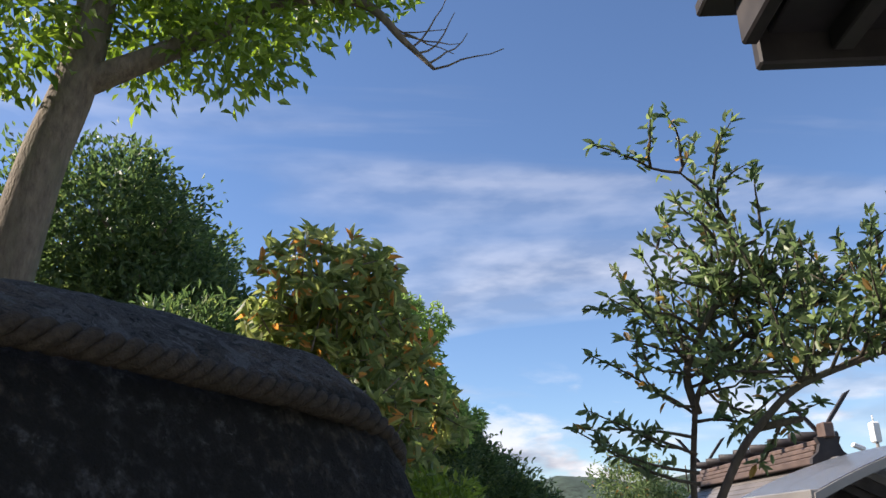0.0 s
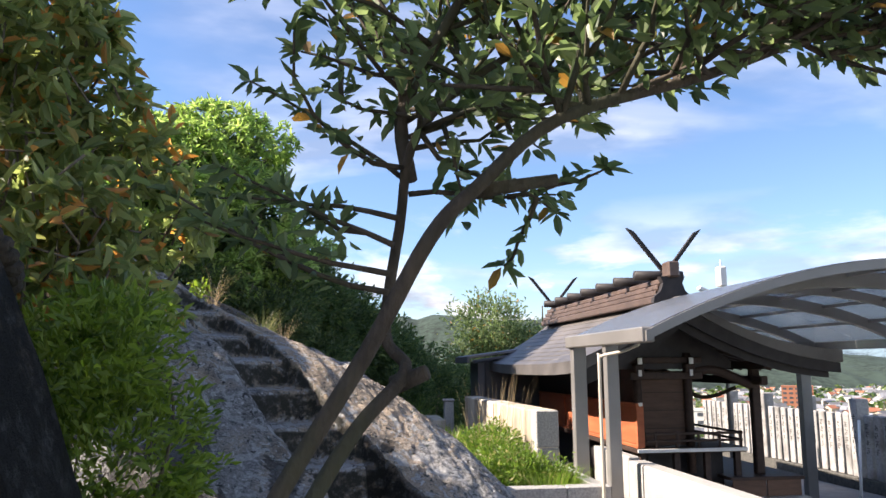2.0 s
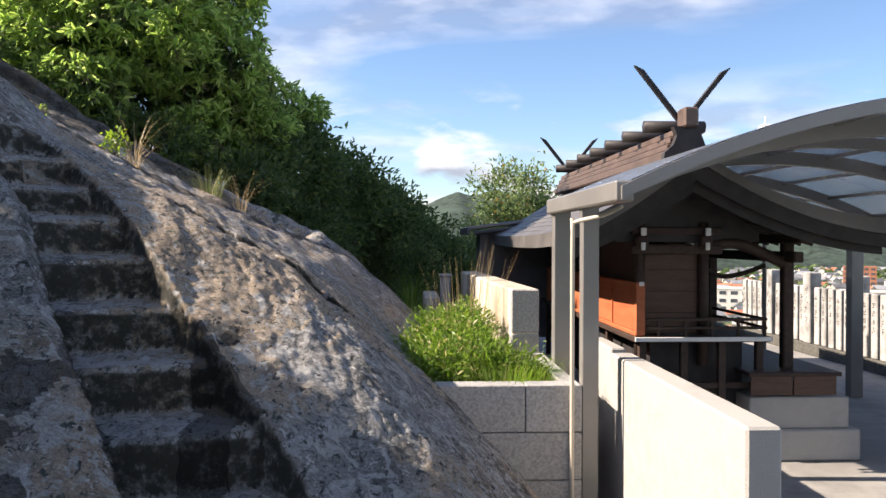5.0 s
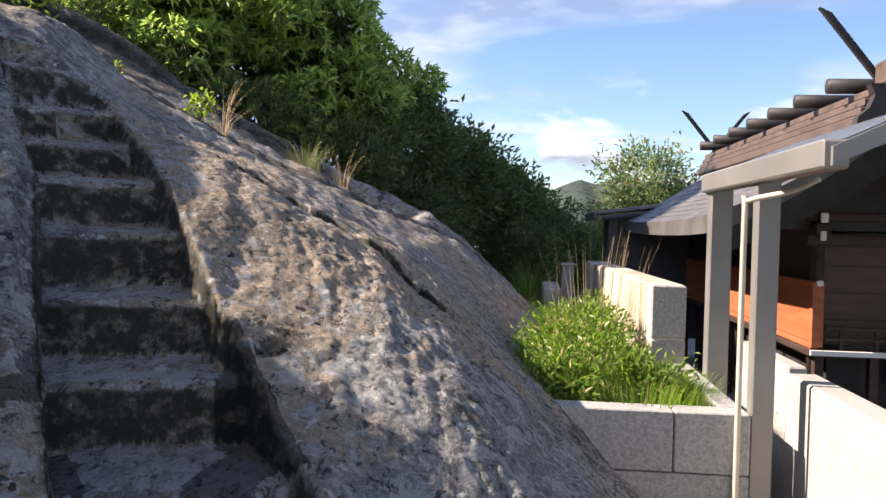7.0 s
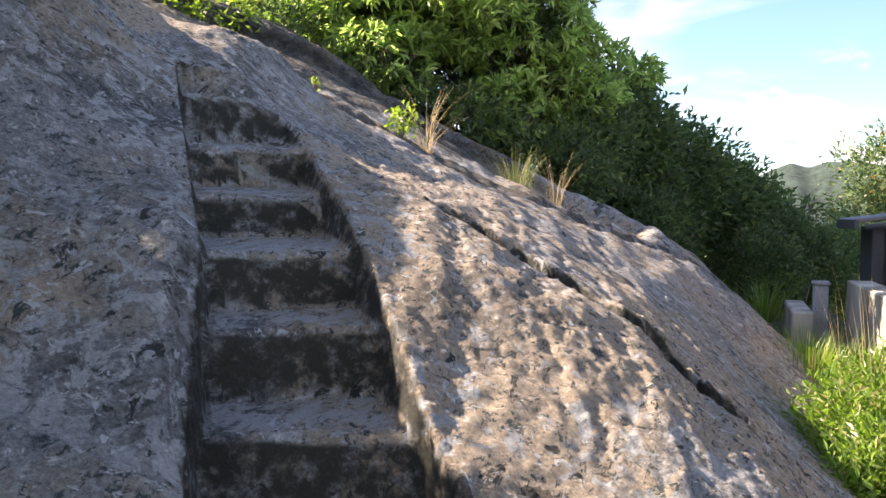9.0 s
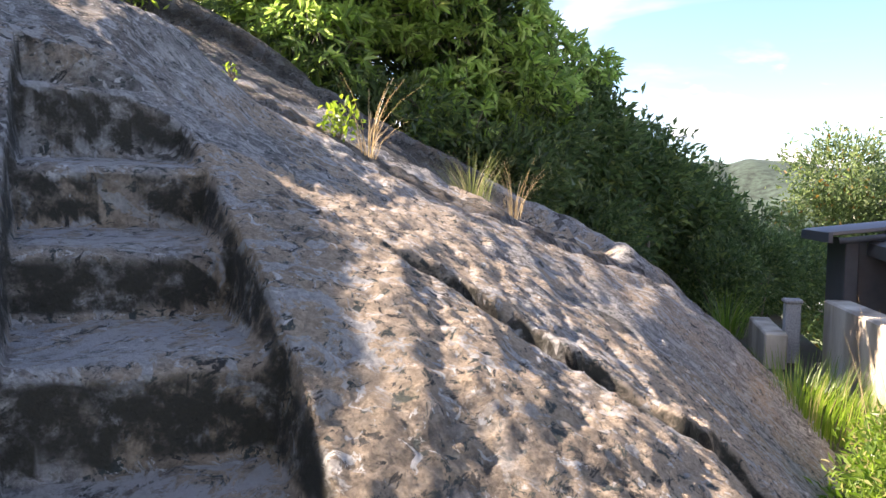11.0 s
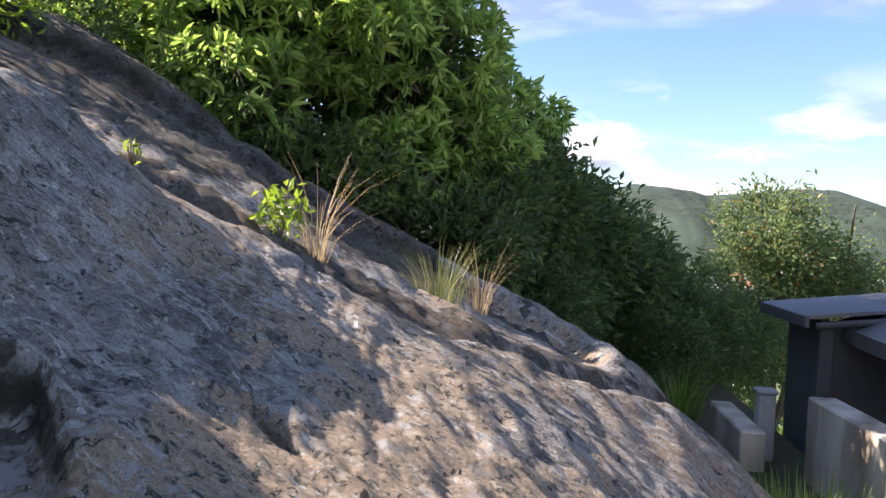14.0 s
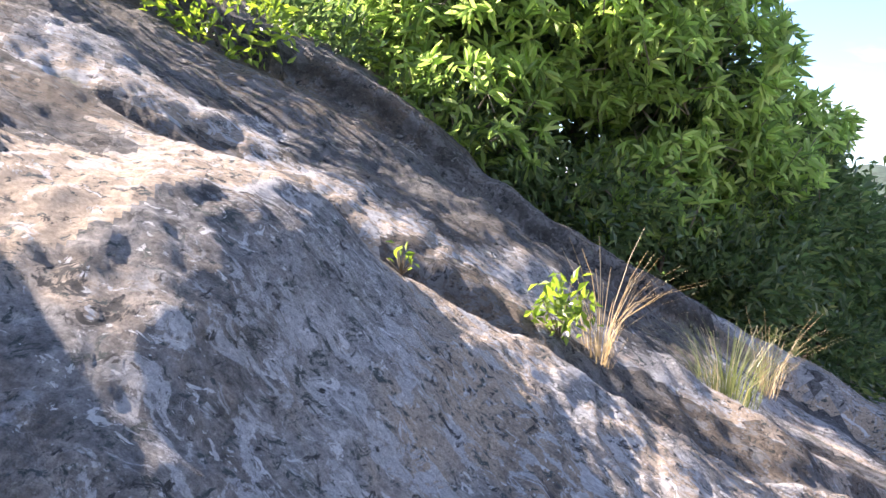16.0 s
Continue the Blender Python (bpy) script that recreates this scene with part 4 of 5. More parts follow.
# ---- annex behind the shrine ----
annex = empty("annex", (3.3, 15.4, FLOOR), "low grey sheet-metal annex with a corrugated roof", "shed")
adopt(block("wall", (3.04, 15.12, -0.5), (3.12, 16.1, 1.46), M_GREYWALL, None, 0.005), annex)
adopt(block("wall", (3.12, 15.12, 0.0), (4.4, 15.20, 1.46), M_GREYWALL, None, 0.005), annex)
adopt(block("corner_post", (3.0, 15.06, -0.5), (3.12, 15.18, 1.48), M_GREYWALL, None, 0.008), annex)
V, F = [], []
ncor = 42
for i in range(ncor):
    y = 14.9 + i * 1.4 / (ncor - 1)
    z = 0.011 * math.sin(i * 2.1)
    V += [(2.83, y, 1.53 + z), (5.4, y, 1.86 + z), (2.83, y, 1.50 + z), (5.4, y, 1.83 + z)]
for i in range(ncor - 1):
    o = i * 4
    F += [(o, o + 1, o + 5, o + 4), (o + 2, o + 6, o + 7, o + 3), (o, o + 4, o + 6, o + 2)]
F += [(0, 2, 3, 1)]
adopt(solid("roof", V, F, M_GREYROOF), annex)
adopt(block("fascia", (2.81, 14.88, 1.43), (2.85, 16.3, 1.53), M_GREYWALL, None, 0.004), annex)
adopt(tubes("gutter", [([(2.90, 14.86, 1.45), (5.2, 14.86, 1.74)], [0.03, 0.03])], M_GREYWALL), annex)
pillar = empty("stone_pillar", (2.97, 15.95, -0.3), "square grey stone gatepost with a cap", "stone post")
adopt(block("shaft", (2.44, 14.75, -0.4), (2.58, 14.89, 0.86), M_BLOCK, None, 0.01), pillar)
adopt(block("cap", (2.425, 14.735, 0.86), (2.595, 14.905, 0.90), M_BLOCK, None, 0.012), pillar)
tagged(block("wall_low", (2.22, 14.4, -0.4), (2.42, 15.6, 0.62), M_OLD, None, 0.015), "low mossy stained concrete wall", "wall", kind="structure")


# ---- fence of inscribed stones ----
FX = 8.5
tagged(block("fence_base", (FX - 0.12, 6.5, FLOOR), (FX + 0.16, 19.5, -0.28), M_DARKSTONE, None, 0.012), "dark stone kerb under the fence", "kerb", kind="structure")
fence = empty("stone_fence", (FX, 12, -0.28), "fence of grey granite posts with engraved names", "fence")


def stone_mesh(w, d, h):
    bm = box(bmesh.new(), (-d / 2, -w / 2, 0), (d / 2, w / 2, h), 0.012)
    me = bpy.data.meshes.new("fence_post")
    bm.to_mesh(me); bm.free(); me.materials.append(M_FENCE)
    return me


def ink_mesh(h, w, seed):
    r = random.Random(seed)
    bm = bmesh.new()
    z = h * 0.86
    for ch in range(4):
        size = w * 0.5
        for k in range(4):
            if r.random() < 0.55:
                box(bm, (-0.003, -size / 2 * r.uniform(0.5, 1), z - k * size * 0.27 - 0.010), (0.003, size / 2 * r.uniform(0.5, 1), z - k * size * 0.27))
            else:
                yy = r.uniform(-size / 2.5, size / 2.5)
                box(bm, (-0.003, yy - 0.005, z - k * size * 0.27 - size * 0.32), (0.003, yy + 0.005, z - k * size * 0.27))
        z -= size * 1.55
    me = bpy.data.meshes.new("inscription")
    bm.to_mesh(me); bm.free(); me.materials.append(M_INK)
    return me


small, tall = stone_mesh(0.145, 0.13, 0.90), stone_mesh(0.21, 0.20, 1.13)
cap_me = stone_mesh(0.23, 0.22, 0.05)
inks_s = [ink_mesh(0.90, 0.145, k) for k in range(5)]
inks_t = [ink_mesh(1.05, 0.2, 20 + k) for k in range(3)]
y, k = 6.7, 0
while y < 19.2:
    big = k % 6 == 2
    o = new("tall_post" if big else "fence_post", tall if big else small)
    o.parent = fence
    o.location = (0, y - 12 + (0.03 if big else 0), 0)
    o.rotation_euler = (rng.normal() * 0.006, rng.normal() * 0.006, rng.normal() * 0.02)
    i = tagged(new("inscription", (inks_t if big else inks_s)[k % (3 if big else 5)]), kind="stuff")
    i.parent = o
    i.location = (-(0.10 if big else 0.065) - 0.001, 0, 0)
    y += 0.27 if big else 0.215
    k += 1
for yy in (10.3, 13.6):
    tagged(tubes("diagonal_brace", [([(FX - 0.75, yy - 0.75, FLOOR), (FX - 0.2, yy, 0.55)], [0.02, 0.02])], M_WHITE, None, 8), "thin white steel brace leaning by the fence", "brace")
post = empty("stone_bollard", (7.62, 9.75, FLOOR), "dark round-topped stone bollard", "bollard")
adopt(tubes("shaft", [([(7.72, 9.45, FLOOR), (7.72, 9.45, 0.02), (7.72, 9.45, 0.04)], [0.13, 0.12, 0.11])], M_DARKSTONE, None, 16), post)
adopt(tubes("cap", [([(7.72, 9.45, 0.04), (7.72, 9.45, 0.08), (7.72, 9.45, 0.15), (7.72, 9.45, 0.19)], [0.15, 0.16, 0.13, 0.04])], M_DARKSTONE, None, 16), post)
lamp = empty("floodlight_pole", (6.45, 13.8, FLOOR), "grey pole with a white loudspeaker box and floodlight", "pole")
adopt(tubes("pole", [([(6.45, 13.8, FLOOR), (6.45, 13.8, 2.75)], [0.03, 0.025])], M_STEEL), lamp)
adopt(block("speaker_box", (6.39, 13.73, 2.50), (6.51, 13.87, 2.80), M_WHITE, None, 0.02), lamp)
adopt(tubes("antenna", [([(6.45, 13.8, 2.80), (6.45, 13.8, 2.90)], [0.012, 0.008])], M_WHITE), lamp)
adopt(tubes("arm", [([(6.45, 13.8, 2.25), (6.2, 13.75, 2.42)], [0.015, 0.015])], M_STEEL), lamp)
adopt(block("lamp_head", (-0.10, -0.05, -0.03), (0.08, 0.05, 0.03), M_WHITE, None, 0.012, m=pose(6.15, 13.74, 2.44, 0, 25, 0)), lamp)


# ---- pavilion eave overhead at the start ----
pav = empty("pavilion", (2.6, 1.6, FLOOR), "dark timber pavilion eave with boarded soffit", "pavilion")
adopt(block("eave_board", (1.20, 0.2, 2.54), (4.3, 3.2, 2.58), M_CHIGI, None, 0.004), pav)
adopt(block("fascia", (1.17, 3.2, 2.46), (4.3, 3.24, 2.62), M_CHIGI, None, 0.006), pav)
adopt(block("fascia", (1.13, 0.2, 2.51), (1.17, 3.2, 2.65), M_CHIGI, None, 0.006), pav)
adopt(block("roof_sheet", (1.06, 0.1, 2.65), (4.4, 3.28, 2.69), M_CHIGI, None, 0.006), pav)
for k in range(8):
    adopt(block("rafter", (1.34 + 0.4 * k, 0.2, 2.48), (1.39 + 0.4 * k, 3.19, 2.54), M_CHIGI, None, 0.004), pav)
for x, y in ((2.6, 0.6), (4.0, 0.6), (4.0, 2.4)):
    adopt(block("post", (x - 0.06, y - 0.06, FLOOR), (x + 0.06, y + 0.06, 2.46), M_WOOD, None, 0.01), pav)


# ---- rope round the boulder ----
rope = empty("straw_rope", (-0.2, 3.8, 1.7), "thick twisted old straw rope round the boulder", "rope")
line = [np.array((a[0], a[1], 0.25 * (boulder_at(a[0], a[1]) + 0.02) + 0.75 * a[2])) for a in smooth_line([(-1.9, 1.9, 1.70), (-1.05, 2.42, 1.83), (-0.50, 3.10, 1.91), (-0.25, 3.55, 1.88), (0.02, 4.03, 1.81), (0.16, 4.38, 1.71), (0.10, 4.75, 1.66), (-0.3, 5.1, 1.6)], 44)]
for strand in range(3):
    pts = []
    travelled = 0.0
    for i, p in enumerate(line):
        a, b = line[max(i - 1, 0)], line[min(i + 1, len(line) - 1)]
        if i:
            travelled += np.linalg.norm(p - line[i - 1])
        t = unit(b - a)
        e1 = unit(np.cross(t, np.array((0.0, 0, 1.0))))
        e2 = np.cross(e1, t)
        ang = travelled * 36 + strand * 2 * math.pi / 3
        pts.append(p + (e1 * math.cos(ang) + e2 * math.sin(ang)) * 0.0225)
    adopt(tubes("strand", [(pts, [0.0195 + 0.0015 * math.sin(i * 1.7) for i in range(len(pts))])], M_ROPE, None, 9), rope)


# ---- plants ----
def branch_leaves(lines, every, length, spread, n_each):
    """Leaf places along thin twigs."""
    P, H = [], []
    for pts in lines:
        pts = np.array(pts)
        seg = np.linalg.norm(np.diff(pts, axis=0), axis=1)
        cum = np.concatenate([[0], np.cumsum(seg)])
        for d in np.arange(cum[-1] * 0.25, cum[-1], every):
            i = min(np.searchsorted(cum, d) - 1, len(seg) - 1)
            i = max(i, 0)
            p = pts[i] + (pts[i + 1] - pts[i]) * (d - cum[i]) / max(seg[i], 1e-6)
            t = unit(pts[i + 1] - pts[i])
            for _ in range(n_each):
                P.append(p + rng.normal(size=3) * spread)
                H.append(unit(t * 0.8 + rng.normal(size=3) * 0.75))
        for _ in range(4):
            P.append(pts[-1]); H.append(unit(unit(pts[-1] - pts[-2]) + rng.normal(size=3) * 0.6))
    return np.array(P), np.array(H)


def twig_from(p, d, length, steps=5, bend=0.35, lift=0.1):
    pts = [np.array(p, float)]
    d = unit(np.array(d, float))
    for _ in range(steps):
        d = unit(d + rng.normal(size=3) * bend * 0.5 + np.array((0, 0, lift)))
        pts.append(pts[-1] + d * length / steps)
    return pts


tree = empty("leaning_tree", (0.9, 3.95, 0.5), "small leaning evergreen tree with two slender trunks", "tree")
TRUNK_A = smooth_line([(0.66, 3.52, 0.55), (0.79, 3.55, 0.98), (0.891, 3.581, 1.209), (1.022, 3.60, 1.424), (1.106, 3.583, 1.576), (1.174, 3.60, 1.649), (1.293, 3.596, 1.748), (1.535, 3.641, 1.836), (1.759, 3.666, 1.925), (1.98, 3.67, 1.96), (2.2, 3.66, 2.02)], 5)
TRUNK_B = smooth_line([(0.74, 3.62, 0.5), (0.85, 3.68, 1.0), (0.934, 3.721, 1.19), (1.011, 3.76, 1.313), (1.088, 3.82, 1.398), (1.058, 3.87, 1.46), (1.084, 3.90, 1.641), (1.115, 3.85, 1.80), (1.27, 3.882, 1.945), (1.406, 3.96, 2.01), (1.6, 4.0, 2.08)], 5)
TRUNK_C = smooth_line([(1.10, 3.88, 1.72), (1.09, 3.9, 1.85), (1.16, 3.87, 1.99), (1.25, 3.82, 2.16), (1.22, 3.8, 2.33), (1.12, 3.8, 2.45)], 5)
adopt(tubes("trunk", [(TRUNK_A, np.linspace(0.0138, 0.006, len(TRUNK_A)))], M_BARK_DARK, None, 10), tree)
adopt(tubes("trunk", [(TRUNK_B, np.linspace(0.0145, 0.005, len(TRUNK_B)))], M_BARK_DARK, None, 10), tree)
adopt(tubes("limb", [(TRUNK_C, np.linspace(0.014, 0.003, len(TRUNK_C)))], M_BARK_DARK, None, 8), tree)
adopt(tubes("dead_stub", [([(1.17, 3.62, 1.645), (1.29, 3.62, 1.665)], [0.011, 0.008])], M_BARK_DARK, None, 8), tree)
adopt(tubes("dead_stub", [([(1.07, 3.83, 1.375), (1.12, 3.80, 1.395)], [0.016, 0.012])], M_BARK_DARK, None, 8), tree)
twigs = []
for base, lo, hi, n, ln in ((TRUNK_A, 30, 50, 50, 0.34), (TRUNK_B, 33, 50, 34, 0.30), (TRUNK_C, 3, 14, 20, 0.32), (TRUNK_C, 14, 23, 7, 0.12)):
    for _ in range(n):
        i = int(rng.integers(lo, min(hi, len(base))))
        d = rng.normal(size=3) * np.array((1, 0.8, 0.5)) + np.array((0, 0, 0.45))
        twigs.append(twig_from(base[i], d, ln * rng.uniform(0.55, 1.25)))
for p, d, ln in (((1.06, 3.80, 1.52), (-1, -0.1, 0.15), 0.36), ((1.07, 3.83, 1.60), (-1, 0.2, 0.5), 0.32), ((1.06, 3.80, 1.55), (-0.8, -0.3, 0.05), 0.30), ((1.08, 3.86, 1.65), (-1, 0.1, 0.25), 0.3),
                 ((1.10, 3.9, 1.72), (-1, 0.1, 0.7), 0.34), ((1.70, 3.66, 1.90), (0.5, 0.1, -0.05), 0.26), ((1.62, 3.65, 1.88), (0.8, -0.1, 0.05), 0.30), ((1.85, 3.67, 1.94), (0.9, 0.1, 0.0), 0.30),
                 ((1.2, 3.9, 1.86), (0.5, 0, 0.0), 0.24), ((1.1, 3.9, 1.7), (0.9, -0.1, 0.1), 0.26), ((1.12, 3.8, 2.45), (-0.95, 0, 0.22), 0.28), ((1.12, 3.8, 2.45), (0.6, 0, 0.75), 0.16), ((1.2, 3.8, 2.36), (0.2, 0, 0.9), 0.2)):
    twigs.append(twig_from(p, d, ln, 6, 0.2, 0.0))
extra = []
for t in twigs:
    if rng.random() < 0.8:
        i = int(rng.integers(2, len(t)))
        extra.append(twig_from(t[i - 1], unit(t[i] - t[i - 1]) + rng.normal(size=3) * 0.7, 0.18, 4))
twigs += extra
adopt(tagged(tubes("twig_spray", [(t, np.linspace(0.0055, 0.0018, len(t))) for t in twigs], M_BARK_DARK, None, 5), kind="stuff"), tree)
P, H = branch_leaves(twigs, 0.019, 0.06, 0.008, 2)
adopt(tagged(leaves("foliage", P, H, 0.040, 0.40, M_LEAF, None, 0.2, 0.4, True), kind="stuff"), tree)


def bush(name, at, label, category, blobs, clumps, per, spread, length, width, mat, stems=8, stem_r=0.02, group="", gaps=0.5, shell=0.5, up=0.25):
    """A shrub or tree: stems from its foot into each blob, and a crown of leaf clumps."""
    e = empty(name, at, label, category, group)
    lines = []
    for i in range(stems):
        b = blobs[i % len(blobs)]
        end = np.array(b[:3]) + rng.normal(size=3) * np.array(b[3:]) * 0.35
        mid = (np.array(at) + end) / 2 + rng.normal(size=3) * 0.12 * np.linalg.norm(end - np.array(at))
        pts = smooth_line([at, mid, end], 6)
        lines.append((pts, np.linspace(stem_r, stem_r * 0.25, len(pts))))
    for one in lines:
        adopt(tubes("stem" if stem_r < 0.03 else "limb", [one], M_BARK, None, 7), e)
    P, H = crown_points(blobs, clumps, per, spread, shell, up, gaps)
    adopt(tagged(leaves("foliage", P, H, length, width, mat), kind="stuff"), e)
    return e


def rosette_tree(name, at, label, category, blobs, tips, per, length, width, mat, limbs, limb_r, shell):
    """A tree or shrub whose long leaves stand in whorls at the ends of its twigs."""
    e = empty(name, at, label, category)
    for i in range(limbs):
        b = blobs[i % len(blobs)]
        end = np.array(b[:3]) + rng.normal(size=3) * np.array(b[3:]) * 0.3
        mid = (np.array(at) + end) / 2 + rng.normal(size=3) * 0.08 * np.linalg.norm(end - np.array(at))
        pts = smooth_line([at, mid, end], 6)
        adopt(tubes("limb", [(pts, np.linspace(limb_r, limb_r * 0.25, len(pts)))], M_BARK, None, 7), e)
    P, H = crown_points(blobs, tips, 1, 0.04, shell, 0.45, 0.6)
    n = len(P)
    axis_d = np.repeat(H, per, 0)
    ray = unit(rng.normal(size=(n * per, 3)))
    ray = unit(ray - axis_d * (ray * axis_d).sum(1, keepdims=True))
    heading = unit(axis_d * rng.uniform(-0.05, 0.9, (n * per, 1)) + ray)
    foot = np.repeat(P, per, 0) + axis_d * rng.uniform(-0.5, 0.1, (n * per, 1)) * length * 0.7
    adopt(tagged(leaves("foliage", foot, heading, length, width, mat, None, 0.18, 0.75, True), kind="stuff"), e)
    twig_end = P - H * length * 1.6 + rng.normal(size=P.shape) * 0.03
    pick = np.arange(0, n, 3)
    adopt(tagged(tubes("twig_spray", [([twig_end[i], P[i]], [0.006, 0.003]) for i in pick], M_BARK, None, 4), kind="stuff"), e)
    return e


rosette_tree("rusty_shrub", (-0.3, 5.8, 0.9), "broad shrub with rust-tinged new leaves", "shrub",
     [(-0.32, 5.68, 2.17, 0.45, 0.45, 0.49), (-0.15, 5.81, 2.57, 0.34, 0.36, 0.32), (-0.46, 5.59, 1.90, 0.40, 0.40, 0.36), (0.03, 6.13, 2.03, 0.36, 0.45, 0.49), (-0.50, 5.77, 2.57, 0.27, 0.36, 0.23), (-0.28, 5.59, 2.70, 0.37, 0.36, 0.27), (-0.10, 5.50, 1.81, 0.36, 0.36, 0.32)],
     1150, 8, 0.085, 0.36, M_LEAF_ORANGE, 10, 0.014, 0.45)
bush("bright_shrub", (0.28, 5.0, 0.55), "low shrub of fresh bright green leaves", "shrub",
     [(0.27, 5.0, 1.45, 0.24, 0.28, 0.20), (0.32, 5.0, 1.15, 0.27, 0.3, 0.28), (0.30, 4.95, 0.85, 0.25, 0.3, 0.25), (0.05, 5.25, 1.35, 0.25, 0.25, 0.22)], 950, 9, 0.05, 0.048, 0.34, M_LEAF_BRIGHT, 8, 0.008, up=0.6)
# the last two blobs are unseen, added to throw shade over the stairs
bush("dark_shrub", (-0.5, 7.0, 1.3), "dense dark green shrub above the stairs", "shrub",
     [(-0.5, 6.9, 1.75, 0.35, 0.4, 0.40), (-0.95, 6.9, 2.1, 0.4, 0.5, 0.42), (-1.25, 7.2, 2.40, 0.4, 0.45, 0.26), (-1.4, 6.5, 2.58, 0.5, 0.4, 0.28)], 1500, 9, 0.1, 0.07, 0.35, M_LEAF_DARK, 4, 0.015)
bush("hill_tree", (-7.0, 20.0, 2.6), "dense dark rounded tree on the hillside", "tree",
     [(-7.3, 17.5, 7.8, 2.2, 2.2, 1.9), (-7.3, 22.1, 7.8, 1.9, 2.2, 1.7), (-6.3, 18.0, 6.2, 1.9, 1.9, 1.7), (-7.2, 20.0, 7.5, 1.9, 1.9, 1.9), (-7.7, 23.9, 8.3, 1.5, 1.4, 1.6), (-5.3, 18.3, 5.2, 1.7, 1.9, 1.5)], 5600, 9, 0.30, 0.19, 0.46, M_LEAF_DARK, 8, 0.12, gaps=0.2, shell=0.3)
bush("hill_bush", (-2.2, 7.0, 2.3), "small bush of light green leaves above the boulder", "shrub",
     [(-1.62, 7.0, 2.72, 0.18, 0.2, 0.15), (-1.25, 7.0, 2.42, 0.12, 0.15, 0.10)], 45, 8, 0.07, 0.075, 0.42, M_LEAF_BRIGHT, 5, 0.01)

big = empty("tall_tree", (-2.25, 6.0, 2.6), "tall tree with a pale leaning trunk on the rock", "tree")
TT = smooth_line([(-2.34, 6.0, 2.5), (-2.26, 6.0, 3.1), (-2.16, 6.0, 3.7), (-2.02, 6.0, 4.25), (-1.95, 6.0, 4.9), (-1.9, 6.0, 6.0)], 5)
TB = smooth_line([(-2.05, 6.0, 4.2), (-1.7, 6.05, 4.38), (-1.2, 6.15, 4.68), (-0.75, 6.2, 4.95), (-0.2, 6.25, 4.95), (0.1, 6.3, 4.65), (0.3, 6.3, 4.42)], 5)
adopt(tubes("trunk", [(TT, np.linspace(0.17, 0.11, len(TT)))], M_BARK, None, 14), big)
adopt(tubes("limb", [(TB, np.concatenate([np.linspace(0.10, 0.05, 16), np.linspace(0.045, 0.012, len(TB) - 16)]))], M_BARK, None, 9), big)
tt = [twig_from(TB[int(rng.integers(20, len(TB)))], (0.6, 0.2, rng.normal() * 0.5), 0.5) for _ in range(7)]
adopt(tagged(tubes("twig_spray", [(t, np.linspace(0.009, 0.003, len(t))) for t in tt], M_BARK, None, 5), kind="stuff"), big)
P, H = crown_points(
    [(-2.5, 5.7, 5.7, 0.8, 0.7, 0.5), (-1.0, 6.2, 5.25, 0.9, 0.8, 0.42), (-2.3, 5.5, 4.6, 0.42, 0.5, 0.72), (-1.05, 6.1, 4.55, 0.42, 0.4, 0.25), (-0.3, 6.2, 5.3, 0.55, 0.5, 0.3), (-1.7, 6.3, 4.75, 0.35, 0.4, 0.35)], 900, 9, 0.16, 0.5, -0.3, 0.5)
adopt(tagged(leaves("foliage", P, H, 0.11, 0.42, M_LEAF_BRIGHT), kind="stuff"), big)

CROWN = [(-1.4, 13.6, 3.9, 1.2, 1.1, 0.9), (-0.6, 14.0, 3.5, 0.9, 1.0, 0.8), (-2.2, 13.6, 3.6, 0.9, 0.9, 0.8), (-0.9, 14.3, 4.5, 1.1, 1.0, 0.7), (-0.2, 14.6, 2.9, 0.7, 0.9, 0.7),
         (-1.6, 13.0, 3.0, 0.6, 0.5, 0.4), (0.35, 15.6, 3.25, 0.45, 0.5, 0.22), (-0.6, 13.6, 2.6, 0.5, 0.5, 0.4)]
CROWN = [(0.45 + 1.09 * (x - 0.45), 7.8 + 1.09 * (y - 7.8), 2.2 + 1.09 * (z - 2.2), a, b, c) for x, y, z, a, b, c in CROWN]
rosette_tree("broadleaf_tree", (-1.3, 15.4, 1.2), "spreading broadleaf tree with sunlit bright leaves", "tree", CROWN, 4300, 9, 0.125, 0.25, M_LEAF_CASTANEA, 12, 0.05, 0.72)
# dark leaves added within the crown paint its shaded interior
bush("crown_shade_fill", (-1.0, 15.6, 1.2), "dark leaf fill added inside the broadleaf crown as its painted shade", "shrub",
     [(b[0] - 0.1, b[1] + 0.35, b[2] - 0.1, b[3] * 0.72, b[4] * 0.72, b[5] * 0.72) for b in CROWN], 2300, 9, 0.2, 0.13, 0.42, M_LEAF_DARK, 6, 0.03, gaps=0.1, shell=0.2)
bush("understorey_tree", (0.6, 16.8, 0.2), "shaded dark green tree behind the rock", "tree",
     [(0.2, 16.2, 2.4, 0.9, 0.9, 0.8), (0.9, 17.6, 2.0, 0.9, 1.0, 0.8), (1.4, 18.5, 1.7, 0.9, 1.0, 0.75), (0.3, 16.6, 1.4, 0.9, 0.9, 0.9), (2.0, 19.5, 1.3, 0.9, 1.0, 0.7)], 4200, 9, 0.17, 0.12, 0.42, M_LEAF_DARK, 9, 0.05, gaps=0.2, shell=0.35)
